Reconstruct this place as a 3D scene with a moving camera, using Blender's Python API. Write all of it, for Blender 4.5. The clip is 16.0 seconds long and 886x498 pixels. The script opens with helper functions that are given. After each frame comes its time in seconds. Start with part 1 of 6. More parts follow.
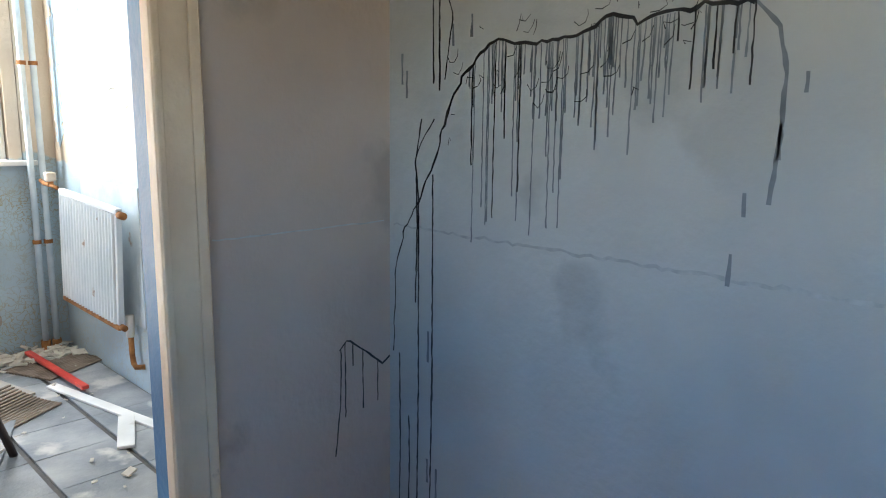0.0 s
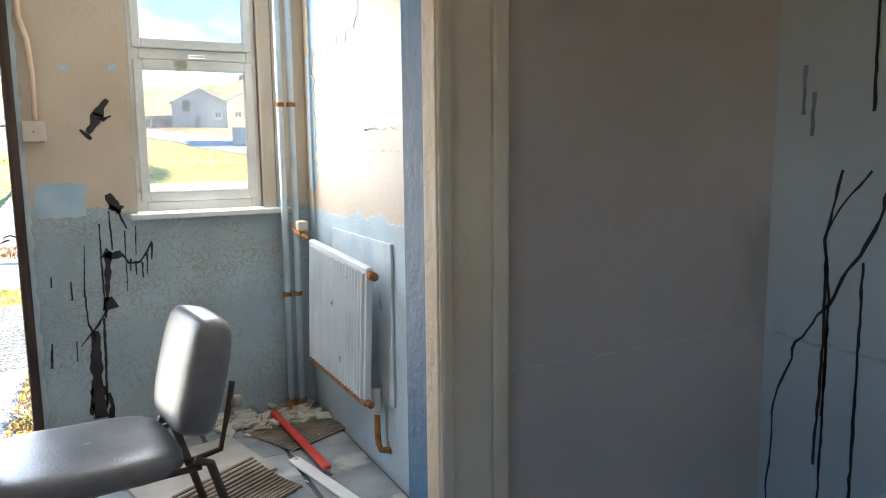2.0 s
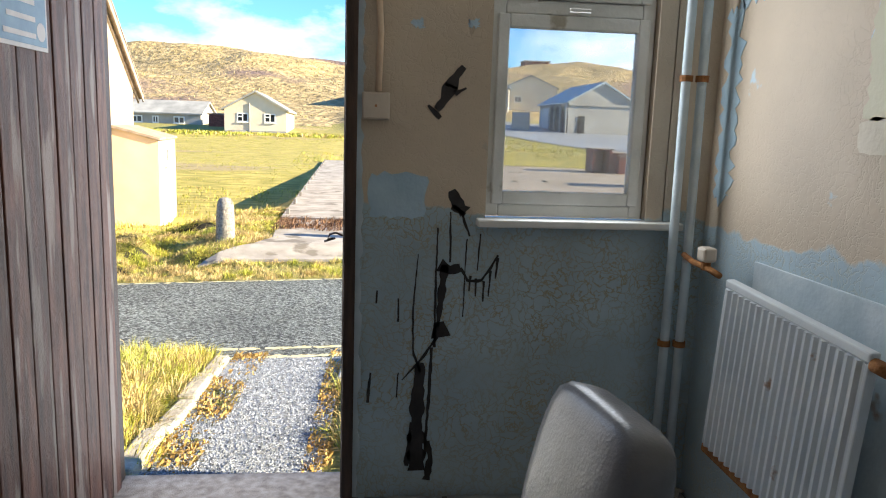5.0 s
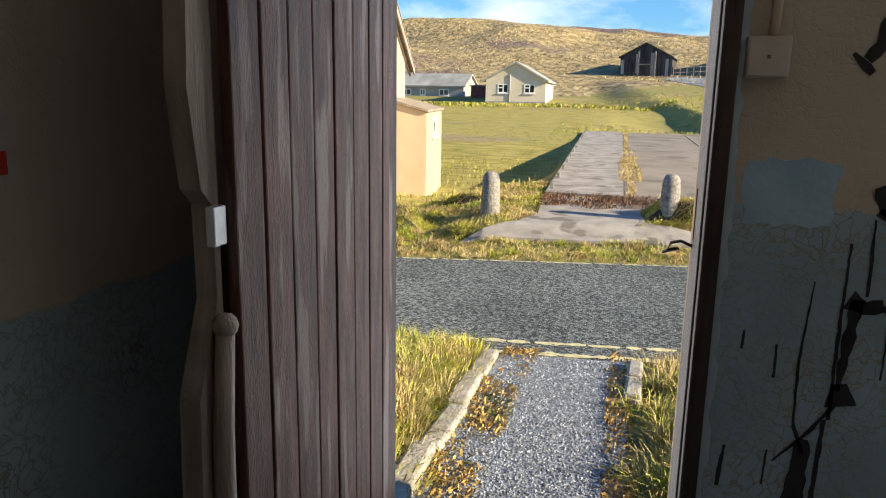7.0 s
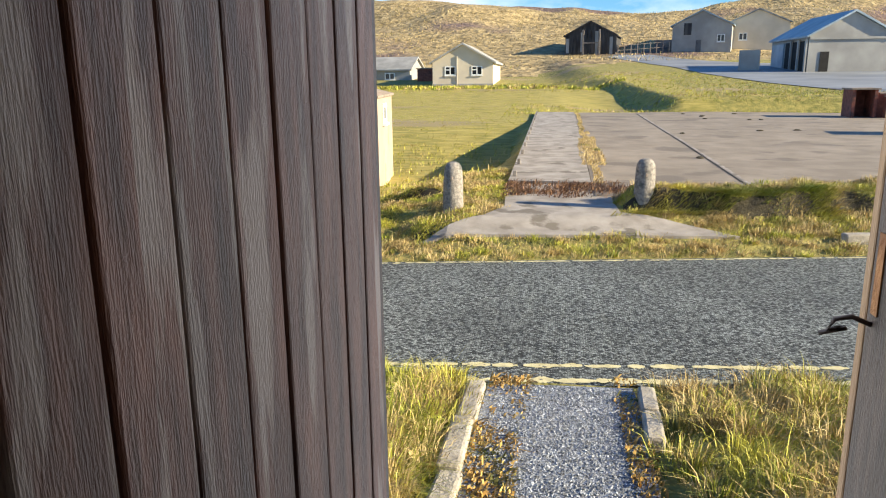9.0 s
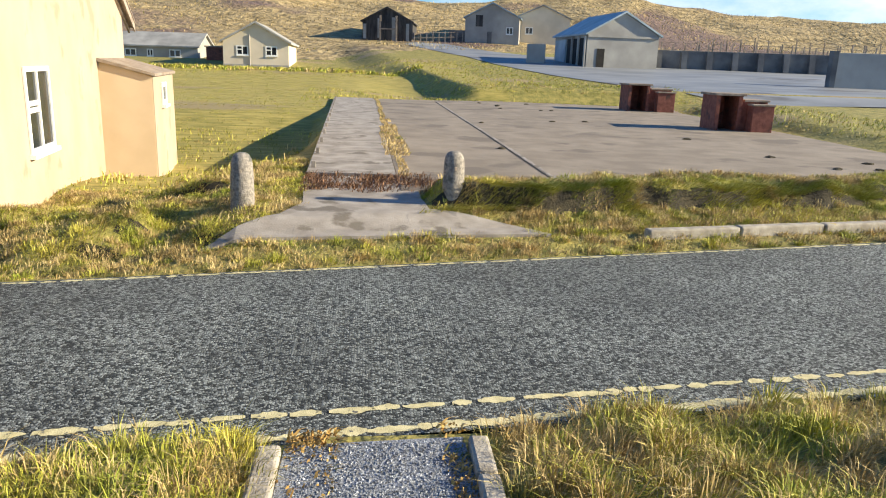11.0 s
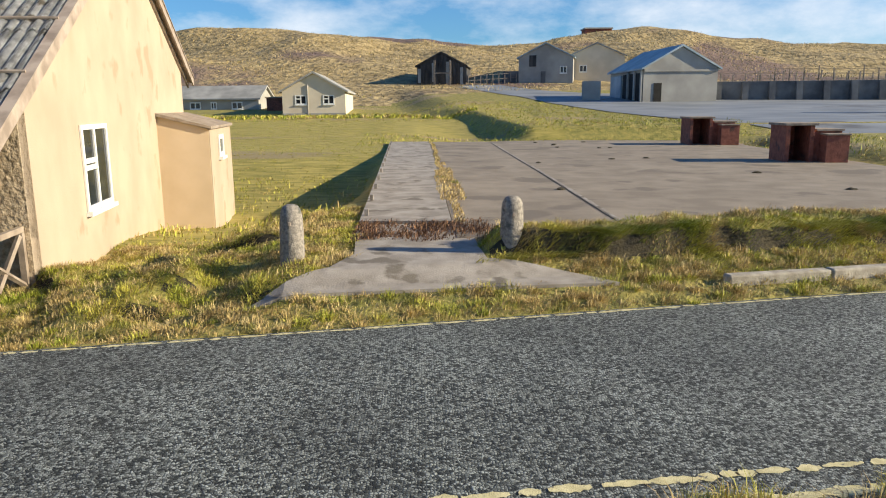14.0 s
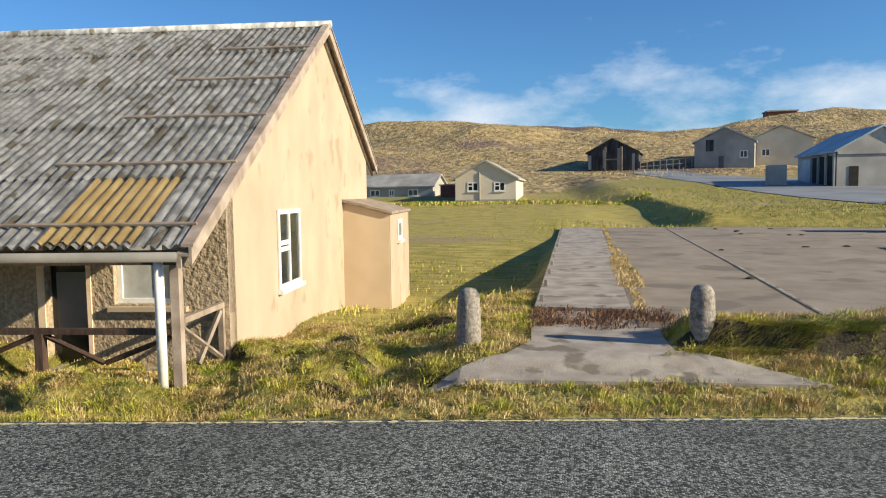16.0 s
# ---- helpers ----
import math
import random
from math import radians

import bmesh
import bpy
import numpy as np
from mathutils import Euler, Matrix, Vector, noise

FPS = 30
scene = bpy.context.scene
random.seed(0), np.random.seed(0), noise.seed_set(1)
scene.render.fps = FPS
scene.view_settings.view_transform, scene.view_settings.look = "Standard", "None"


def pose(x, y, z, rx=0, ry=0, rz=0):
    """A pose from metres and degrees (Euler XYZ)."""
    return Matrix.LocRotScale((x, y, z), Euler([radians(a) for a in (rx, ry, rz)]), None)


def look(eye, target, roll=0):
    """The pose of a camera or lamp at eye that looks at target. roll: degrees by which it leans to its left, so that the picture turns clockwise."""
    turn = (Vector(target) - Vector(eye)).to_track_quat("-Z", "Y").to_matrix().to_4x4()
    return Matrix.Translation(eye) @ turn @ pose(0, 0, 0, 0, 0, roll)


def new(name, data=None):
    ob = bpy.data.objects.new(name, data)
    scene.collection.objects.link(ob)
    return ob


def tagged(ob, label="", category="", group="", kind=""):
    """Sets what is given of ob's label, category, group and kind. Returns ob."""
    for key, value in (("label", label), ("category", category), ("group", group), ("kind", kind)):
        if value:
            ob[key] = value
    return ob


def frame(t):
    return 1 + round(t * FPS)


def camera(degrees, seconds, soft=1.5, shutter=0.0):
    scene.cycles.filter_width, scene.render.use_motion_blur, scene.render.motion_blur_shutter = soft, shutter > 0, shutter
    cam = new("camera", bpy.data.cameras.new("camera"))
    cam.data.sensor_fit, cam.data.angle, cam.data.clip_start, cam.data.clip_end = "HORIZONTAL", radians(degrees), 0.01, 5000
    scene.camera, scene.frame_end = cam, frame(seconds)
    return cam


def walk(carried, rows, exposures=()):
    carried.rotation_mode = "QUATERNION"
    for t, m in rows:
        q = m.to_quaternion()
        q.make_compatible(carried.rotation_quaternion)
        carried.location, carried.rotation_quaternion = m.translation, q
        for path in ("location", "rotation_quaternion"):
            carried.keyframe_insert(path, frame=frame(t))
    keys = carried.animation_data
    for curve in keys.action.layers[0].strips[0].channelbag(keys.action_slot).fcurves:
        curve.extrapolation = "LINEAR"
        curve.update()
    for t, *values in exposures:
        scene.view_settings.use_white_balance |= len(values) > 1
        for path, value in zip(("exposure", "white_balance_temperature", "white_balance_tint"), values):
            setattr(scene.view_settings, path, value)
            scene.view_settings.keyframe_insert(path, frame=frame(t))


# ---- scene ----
cam = camera(63.0, 16.0, soft=1.1)
PATH = [
    (0, (-0.57, -4.565, 1.365), (0.825, -3.178, 1.007), 0.7),
    (0.5, (-0.509, -4.384, 1.345), (0.789, -2.904, 0.991), 1.2),
    (1, (-0.437, -4.171, 1.369), (0.771, -2.616, 1.018), 1.1),
    (1.5, (-0.385, -4.007, 1.411), (0.684, -2.349, 1.084), 0.2),
    (2, (-0.307, -3.82, 1.408), (0.594, -2.056, 1.128), -0.6),
    (2.5, (-0.205, -3.612, 1.393), (0.526, -1.767, 1.14), -0.3),
    (3, (-0.155, -3.435, 1.398), (0.403, -1.532, 1.137), 1.0),
    (3.2, (-0.16, -3.371, 1.408), (0.345, -1.455, 1.135), 1.4),
    (5.3, (-0.523, -2.521, 1.415), (-0.415, -0.553, 1.077), 1.6),
    (5.5, (-0.542, -2.438, 1.398), (-0.531, -0.469, 1.045), 1.3),
    (6, (-0.598, -2.227, 1.392), (-0.827, -0.278, 1.003), 0.8),
    (6.5, (-0.667, -2.065, 1.408), (-1.073, -0.151, 0.993), 0.9),
    (7, (-0.767, -1.901, 1.396), (-1.222, 0.0, 0.978), 1.0),
    (7.5, (-0.893, -1.712, 1.39), (-1.367, 0.185, 0.97), 0.7),
    (8, (-0.992, -1.54, 1.422), (-1.434, 0.363, 0.995), 0.3),
    (8.2, (-1.016, -1.478, 1.424), (-1.439, 0.429, 0.993), 0.0),
    (10.3, (-1.128, -0.446, 1.373), (-1.149, 1.489, 0.868), 0.8),
    (10.5, (-1.133, -0.368, 1.367), (-1.086, 1.567, 0.862), 1.2),
    (11, (-1.128, -0.175, 1.385), (-0.908, 1.75, 0.891), 1.9),
    (11.5, (-1.118, -0.04, 1.407), (-0.797, 1.876, 0.93), 2.1),
    (12, (-1.113, 0.039, 1.409), (-0.757, 1.957, 0.967), 1.6),
    (12.5, (-1.092, 0.142, 1.406), (-0.737, 2.07, 1.01), 1.0),
    (13, (-1.067, 0.236, 1.413), (-0.773, 2.176, 1.026), 0.6),
    (13.5, (-1.059, 0.293, 1.399), (-0.88, 2.247, 1.01), 0.2),
    (14, (-1.076, 0.332, 1.388), (-1.017, 2.293, 1.0), -0.5),
    (14.5, (-1.104, 0.358, 1.36), (-1.146, 2.328, 1.013), -0.6),
    (15, (-1.148, 0.396, 1.322), (-1.28, 2.373, 1.051), -0.3),
    (15.5, (-1.195, 0.477, 1.323), (-1.434, 2.452, 1.121), -0.6),
    (16, (-1.225, 0.5, 1.365), (-1.619, 2.455, 1.215), -0.8),
]

EXPOSURES = [(0.0, 4.55), (0.7, 4.75), (1.2, 4.65), (2.0, 3.75), (3.2, 3.1), (4.4, 2.45), (5.4, 2.0), (6.2, 1.5), (7.0, 1.35), (8.2, 1.38), (10.3, 1.42), (11.2, 1.15), (12.5, 0.93), (14.0, 0.9), (16.0, 0.82)]
walk(cam, [(r[0], look(r[1], r[2], r[3])) for r in PATH], EXPOSURES)

# ---- world and sun ----
SUN_EL, SUN_AZ = 21.0, 99.0          # degrees above the horizon, clockwise from +y
world = bpy.data.worlds.new("sky")
scene.world = world
world.use_nodes = True
wn, wl = world.node_tree.nodes, world.node_tree.links
wn.clear()
sky = wn.new("ShaderNodeTexSky")
sky.sky_type, sky.sun_disc = "NISHITA", False
sky.sun_elevation, sky.sun_rotation = radians(SUN_EL), radians(SUN_AZ)
sky.air_density, sky.dust_density, sky.ozone_density = 1.0, 0.3, 2.5
coord = wn.new("ShaderNodeTexCoord")
squash = wn.new("ShaderNodeMapping")
squash.inputs["Scale"].default_value = (1.0, 1.0, 2.2)
cloud = wn.new("ShaderNodeTexNoise")
cloud.inputs["Scale"].default_value, cloud.inputs["Detail"].default_value, cloud.inputs["Roughness"].default_value = 4.2, 9.0, 0.60
sep = wn.new("ShaderNodeSeparateXYZ")
low = wn.new("ShaderNodeMapRange")          # clouds gather low over the hills
low.inputs["From Min"].default_value, low.inputs["From Max"].default_value = 0.27, 0.04
low.inputs["To Min"].default_value, low.inputs["To Max"].default_value = -0.24, 0.16
add = wn.new("ShaderNodeMath")
add.operation = "ADD"
ramp = wn.new("ShaderNodeValToRGB")
ramp.color_ramp.elements[0].position, ramp.color_ramp.elements[1].position = 0.46, 0.74
mixc = wn.new("ShaderNodeMixRGB")
mixc.inputs["Color2"].default_value = (8.0, 8.7, 9.6, 1)
bg = wn.new("ShaderNodeBackground")
bg.inputs["Strength"].default_value = 0.058
wo = wn.new("ShaderNodeOutputWorld")
wl.new(coord.outputs["Generated"], squash.inputs["Vector"])
wl.new(squash.outputs[0], cloud.inputs["Vector"])
wl.new(coord.outputs["Generated"], sep.inputs[0])
wl.new(sep.outputs["Z"], low.inputs["Value"])
wl.new(cloud.outputs["Fac"], add.inputs[0])
wl.new(low.outputs[0], add.inputs[1])
wl.new(add.outputs[0], ramp.inputs["Fac"])
wl.new(ramp.outputs["Color"], mixc.inputs["Fac"])
tone = wn.new("ShaderNodeMixRGB")
tone.blend_type = "MULTIPLY"
tone.inputs["Fac"].default_value, tone.inputs["Color2"].default_value = 1.0, (0.55, 0.95, 1.36, 1)
wl.new(sky.outputs[0], tone.inputs["Color1"])
wl.new(tone.outputs[0], mixc.inputs["Color1"])
wl.new(mixc.outputs[0], bg.inputs["Color"])
wl.new(bg.outputs[0], wo.inputs[0])

sun_data = bpy.data.lights.new("sun", "SUN")
sun_data.energy, sun_data.angle, sun_data.color = 5.0, radians(0.6), (1.0, 0.86, 0.62)
sun = new("sun", sun_data)
sx = math.sin(radians(SUN_AZ)) * math.cos(radians(SUN_EL))
sy = math.cos(radians(SUN_AZ)) * math.cos(radians(SUN_EL))
sz = math.sin(radians(SUN_EL))
sun.matrix_world = look((sx * 60, sy * 60, sz * 60), (0, 0, 0))


# ---- materials ----
def surface(name, c1, c2, scale=3.0, rough=0.8, bump=0.15, fine=60.0, metal=0.0, c3=None, s3=1.0, t3=0.6, stretch=(1, 1, 1), contrast=(0.35, 0.65), island=0.0, per_object=0.0, obj=False, depth=0.01):
    """Two tones at one scale, an optional third in patches, and a fine relief."""
    m = bpy.data.materials.new(name)
    m.use_nodes = True
    n, l = m.node_tree.nodes, m.node_tree.links
    b = n["Principled BSDF"]
    if obj:
        tc = n.new("ShaderNodeTexCoord")
        src = tc.outputs["Object"]
    else:
        src = n.new("ShaderNodeNewGeometry").outputs["Position"]
    mp = n.new("ShaderNodeMapping")
    mp.inputs["Scale"].default_value = stretch
    l.new(src, mp.inputs["Vector"])

    def noise_tex(sc, det=6.0):
        t = n.new("ShaderNodeTexNoise")
        t.inputs["Scale"].default_value, t.inputs["Detail"].default_value = sc, det
        l.new(mp.outputs[0], t.inputs["Vector"])
        return t.outputs["Fac"]

    r = n.new("ShaderNodeValToRGB")
    r.color_ramp.elements[0].position, r.color_ramp.elements[1].position = contrast
    r.color_ramp.elements[0].color, r.color_ramp.elements[1].color = (*c1, 1), (*c2, 1)
    l.new(noise_tex(scale), r.inputs["Fac"])
    out = r.outputs["Color"]
    if c3:
        k = n.new("ShaderNodeValToRGB")
        k.color_ramp.elements[0].position, k.color_ramp.elements[1].position = t3, t3 + 0.06
        l.new(noise_tex(s3, 8.0), k.inputs["Fac"])
        x = n.new("ShaderNodeMixRGB")
        x.inputs["Color2"].default_value = (*c3, 1)
        l.new(k.outputs["Color"], x.inputs["Fac"])
        l.new(out, x.inputs["Color1"])
        out = x.outputs[0]
    f = noise_tex(fine, 4.0)
    if island or per_object:
        if island:
            rnd = n.new("ShaderNodeNewGeometry").outputs["Random Per Island"]
        else:
            rnd = n.new("ShaderNodeObjectInfo").outputs["Random"]
        amount = island or per_object
        mr = n.new("ShaderNodeMapRange")
        mr.inputs["To Min"].default_value, mr.inputs["To Max"].default_value = 1 - amount, 1 + amount
        l.new(rnd, mr.inputs["Value"])
        x = n.new("ShaderNodeMixRGB")
        x.blend_type = "MULTIPLY"
        x.inputs["Fac"].default_value = 1.0
        l.new(out, x.inputs["Color1"])
        l.new(mr.outputs[0], x.inputs["Color2"])
        out = x.outputs[0]
    l.new(out, b.inputs["Base Color"])
    b.inputs["Roughness"].default_value, b.inputs["Metallic"].default_value = rough, metal
    if bump:
        bp = n.new("ShaderNodeBump")
        bp.inputs["Strength"].default_value, bp.inputs["Distance"].default_value = bump, depth
        l.new(f, bp.inputs["Height"])
        l.new(bp.outputs[0], b.inputs["Normal"])
    return m


def peeling(name, low_paint, upper, edge_z, edge_soft, crack, c_patch=None):
    """Old wall paint: a cracked dado below a ragged edge, worn plaster above."""
    m = bpy.data.materials.new(name)
    m.use_nodes = True
    n, l = m.node_tree.nodes, m.node_tree.links
    b = n["Principled BSDF"]
    pos = n.new("ShaderNodeNewGeometry").outputs["Position"]

    def noise_tex(sc, det=7.0):
        t = n.new("ShaderNodeTexNoise")
        t.inputs["Scale"].default_value, t.inputs["Detail"].default_value = sc, det
        l.new(pos, t.inputs["Vector"])
        return t

    def mix(a, c, f):
        x = n.new("ShaderNodeMixRGB")
        for v, k in ((a, "Color1"), (c, "Color2")):
            if isinstance(v, tuple):
                x.inputs[k].default_value = (*v, 1)
            else:
                l.new(v, x.inputs[k])
        l.new(f, x.inputs["Fac"])
        return x.outputs[0]

    def step(v, a, c):
        k = n.new("ShaderNodeMapRange")
        k.inputs["From Min"].default_value, k.inputs["From Max"].default_value = a, c
        l.new(v, k.inputs["Value"])
        return k.outputs[0]

    sepz = n.new("ShaderNodeSeparateXYZ")
    l.new(pos, sepz.inputs[0])
    wob = n.new("ShaderNodeMath")
    wob.operation = "MULTIPLY_ADD"
    wob.inputs[1].default_value = edge_soft
    l.new(noise_tex(5.0).outputs["Fac"], wob.inputs[0])
    l.new(sepz.outputs["Z"], wob.inputs[2])
    above = step(wob.outputs[0], edge_z + edge_soft * 0.5, edge_z + edge_soft * 0.5 + 0.012)
    grime = step(noise_tex(2.2).outputs["Fac"], 0.35, 0.7)
    lowc = mix(low_paint, tuple(v * 0.72 for v in low_paint), grime)
    vor = n.new("ShaderNodeTexVoronoi")
    vor.feature = "DISTANCE_TO_EDGE"
    vor.inputs["Scale"].default_value = 33.0
    warp = n.new("ShaderNodeMixRGB")
    warp.inputs["Fac"].default_value = 0.22
    l.new(pos, warp.inputs["Color1"])
    l.new(noise_tex(7.0).outputs["Color"], warp.inputs["Color2"])
    l.new(warp.outputs[0], vor.inputs["Vector"])
    line = step(vor.outputs["Distance"], 0.085, 0.0)
    where = step(noise_tex(3.0).outputs["Fac"], 0.30, 0.58)
    both = n.new("ShaderNodeMath")
    both.operation = "MULTIPLY"
    l.new(line, both.inputs[0])
    l.new(where, both.inputs[1])
    lowc = mix(lowc, crack, both.outputs[0])
    upc = mix(upper, tuple(v * 0.82 for v in upper), grime)
    if c_patch:
        upc = mix(upc, c_patch, step(noise_tex(2.6).outputs["Fac"], 0.64, 0.655))
    l.new(mix(lowc, upc, above), b.inputs["Base Color"])
    b.inputs["Roughness"].default_value = 0.55
    bp = n.new("ShaderNodeBump")
    bp.inputs["Strength"].default_value, bp.inputs["Distance"].default_value = 0.35, 0.004
    hh = n.new("ShaderNodeMath")
    hh.operation = "SUBTRACT"
    l.new(noise_tex(45.0).outputs["Fac"], hh.inputs[0])
    l.new(both.outputs[0], hh.inputs[1])
    h2 = n.new("ShaderNodeMath")
    h2.operation = "SUBTRACT"
    l.new(hh.outputs[0], h2.inputs[0])
    l.new(above, h2.inputs[1])
    l.new(h2.outputs[0], bp.inputs["Height"])
    l.new(bp.outputs[0], b.inputs["Normal"])
    return m


def chip_stone(name, dark, pale, scale, rough):
    """Rolled stone chips: a tone for each chip, dark pitch between, broad wear and pale dust."""
    m = bpy.data.materials.new(name)
    m.use_nodes = True
    n, l = m.node_tree.nodes, m.node_tree.links
    b = n["Principled BSDF"]
    pos = n.new("ShaderNodeNewGeometry").outputs["Position"]
    cell, rim = n.new("ShaderNodeTexVoronoi"), n.new("ShaderNodeTexVoronoi")
    rim.feature = "DISTANCE_TO_EDGE"
    for t in (cell, rim):
        t.inputs["Scale"].default_value = scale
        l.new(pos, t.inputs["Vector"])
    grey = n.new("ShaderNodeSeparateXYZ")
    l.new(cell.outputs["Color"], grey.inputs[0])
    tone_r = n.new("ShaderNodeValToRGB")
    tone_r.color_ramp.elements[0].color, tone_r.color_ramp.elements[1].color = (*dark, 1), (*pale, 1)
    tone_r.color_ramp.elements[0].position, tone_r.color_ramp.elements[1].position = 0.18, 1.0
    l.new(grey.outputs[0], tone_r.inputs["Fac"])
    gap = n.new("ShaderNodeMapRange")
    gap.inputs["From Min"].default_value, gap.inputs["From Max"].default_value = 0.02, 0.22
    gap.inputs["To Min"].default_value = 0.30
    l.new(rim.outputs["Distance"], gap.inputs["Value"])
    wear = n.new("ShaderNodeTexNoise")
    wear.inputs["Scale"].default_value, wear.inputs["Detail"].default_value = 0.7, 8.0
    l.new(pos, wear.inputs["Vector"])
    wr = n.new("ShaderNodeMapRange")
    wr.inputs["From Min"].default_value, wr.inputs["From Max"].default_value = 0.3, 0.7
    wr.inputs["To Min"].default_value, wr.inputs["To Max"].default_value = 0.72, 1.28
    l.new(wear.outputs["Fac"], wr.inputs["Value"])
    prod = n.new("ShaderNodeMath")
    prod.operation = "MULTIPLY"
    l.new(gap.outputs[0], prod.inputs[0])
    l.new(wr.outputs[0], prod.inputs[1])
    x = n.new("ShaderNodeMixRGB")
    x.blend_type = "MULTIPLY"
    x.inputs["Fac"].default_value = 1.0
    l.new(tone_r.outputs["Color"], x.inputs["Color1"])
    l.new(prod.outputs[0], x.inputs["Color2"])
    l.new(x.outputs[0], b.inputs["Base Color"])
    b.inputs["Roughness"].default_value = rough
    tall = n.new("ShaderNodeMath")
    tall.operation = "ADD"
    l.new(gap.outputs[0], tall.inputs[0])
    l.new(grey.outputs[1], tall.inputs[1])
    bp = n.new("ShaderNodeBump")
    bp.inputs["Strength"].default_value, bp.inputs["Distance"].default_value = 0.9, 0.006
    l.new(tall.outputs[0], bp.inputs["Height"])
    l.new(bp.outputs[0], b.inputs["Normal"])
    return m


def glass_mat(name, tint=(0.95, 0.97, 0.97), haze=0.02, clear=1.0):
    m = bpy.data.materials.new(name)
    m.use_nodes = True
    b = m.node_tree.nodes["Principled BSDF"]
    b.inputs["Base Color"].default_value = (*tint, 1)
    b.inputs["Roughness"].default_value = haze
    b.inputs["Transmission Weight"].default_value = clear
    b.inputs["IOR"].default_value = 1.45
    return m


M_FRONT = peeling("peeling_front_wall_paint", (0.44, 0.56, 0.62), (0.66, 0.55, 0.42), 1.12, 0.16, (0.36, 0.31, 0.19), (0.52, 0.46, 0.37))
M_LEFT = peeling("peeling_left_wall_paint", (0.44, 0.56, 0.62), (0.66, 0.57, 0.46), 0.99, 0.10, (0.22, 0.22, 0.18))
M_SIDE = peeling("peeling_side_wall_paint", (0.50, 0.64, 0.72), (0.66, 0.55, 0.42), 1.10, 0.22, (0.45, 0.50, 0.48), (0.55, 0.67, 0.74))
M_GREY = surface("pale_grey_blue_wall_paint", (0.50, 0.480, 0.450), (0.62, 0.600, 0.565), 1.6, 0.7, 0.35, 35, c3=(0.505, 0.49, 0.46), s3=2.4, t3=0.60)
M_BROWN = surface("grey_beige_wall_paint", (0.49, 0.375, 0.305), (0.61, 0.485, 0.405), 1.4, 0.75, 0.3, 40, c3=(0.43, 0.34, 0.28), s3=1.7, t3=0.58)
M_CASING = surface("cream_casing_paint", (0.72, 0.53, 0.36), (0.84, 0.66, 0.47), 5, 0.55, 0.35, 50, c3=(0.28, 0.18, 0.12), s3=9, t3=0.68)
M_BLUE = surface("blue_gloss_paint", (0.03, 0.13, 0.27), (0.06, 0.20, 0.37), 4, 0.55, 0.35, 40, c3=(0.08, 0.11, 0.15), s3=14, t3=0.72)
M_DARKWOOD = surface("dark_stained_wood", (0.035, 0.020, 0.014), (0.085, 0.050, 0.035), 6, 0.6, 0.4, 60, stretch=(6, 6, 0.7))
M_PLANK = surface("weathered_brown_boards", (0.060, 0.020, 0.011), (0.175, 0.068, 0.040), 4.0, 0.6, 0.4, 45, c3=(0.27, 0.195, 0.155), s3=1.8, t3=0.565, stretch=(9, 9, 1.1), per_object=0.25)
M_BAREWOOD = surface("bare_grey_wood", (0.22, 0.17, 0.13), (0.40, 0.33, 0.27), 5, 0.7, 0.5, 50, stretch=(5, 5, 0.6))
M_RAWWOOD = surface("sunlit_jamb_wood", (0.28, 0.16, 0.075), (0.44, 0.275, 0.14), 5, 0.7, 0.4, 50, stretch=(6, 6, 0.6))
M_WHITE = surface("dirty_white_paint", (0.66, 0.67, 0.64), (0.80, 0.80, 0.77), 5, 0.45, 0.2, 60, c3=(0.40, 0.37, 0.30), s3=7, t3=0.66)
M_PIPE = surface("pale_blue_pipe_paint", (0.46, 0.56, 0.62), (0.62, 0.70, 0.74), 8, 0.4, 0.2, 70, c3=(0.30, 0.14, 0.05), s3=6, t3=0.66)
M_RAD = surface("white_radiator_enamel", (0.66, 0.72, 0.76), (0.78, 0.82, 0.84), 5, 0.35, 0.1, 80, c3=(0.36, 0.16, 0.05), s3=9, t3=0.70)
M_RUST = surface("rusted_iron", (0.20, 0.075, 0.02), (0.42, 0.19, 0.06), 18, 0.85, 0.5, 90)
M_VINYL = surface("grey_vinyl", (0.10, 0.105, 0.118), (0.165, 0.17, 0.185), 7, 0.34, 0.12, 120, c3=(0.36, 0.34, 0.30), s3=10, t3=0.70)
M_BLACKSTEEL = surface("dark_brown_steel", (0.035, 0.022, 0.018), (0.07, 0.045, 0.035), 9, 0.45, 0.15, 80)
M_TILE = surface("dusty_grey_floor_tile", (0.14, 0.16, 0.175), (0.30, 0.315, 0.32), 3.5, 0.55, 0.3, 60, c3=(0.44, 0.43, 0.40), s3=3, t3=0.58, per_object=0.18)
M_SCREED = surface("dark_floor_screed", (0.07, 0.07, 0.07), (0.14, 0.13, 0.12), 5, 0.8, 0.4, 50)
M_DUST = surface("plaster_dust", (0.50, 0.47, 0.40), (0.66, 0.62, 0.54), 10, 0.9, 0.6, 80)
M_CARD = surface("grey_brown_board", (0.30, 0.27, 0.23), (0.46, 0.43, 0.38), 4, 0.8, 0.4, 50)
M_MAT = surface("brown_rib_matting", (0.16, 0.12, 0.09), (0.28, 0.22, 0.17), 8, 0.9, 0.6, 60)
M_RED = surface("red_paint", (0.52, 0.035, 0.025), (0.66, 0.07, 0.045), 12, 0.4, 0.15, 60)
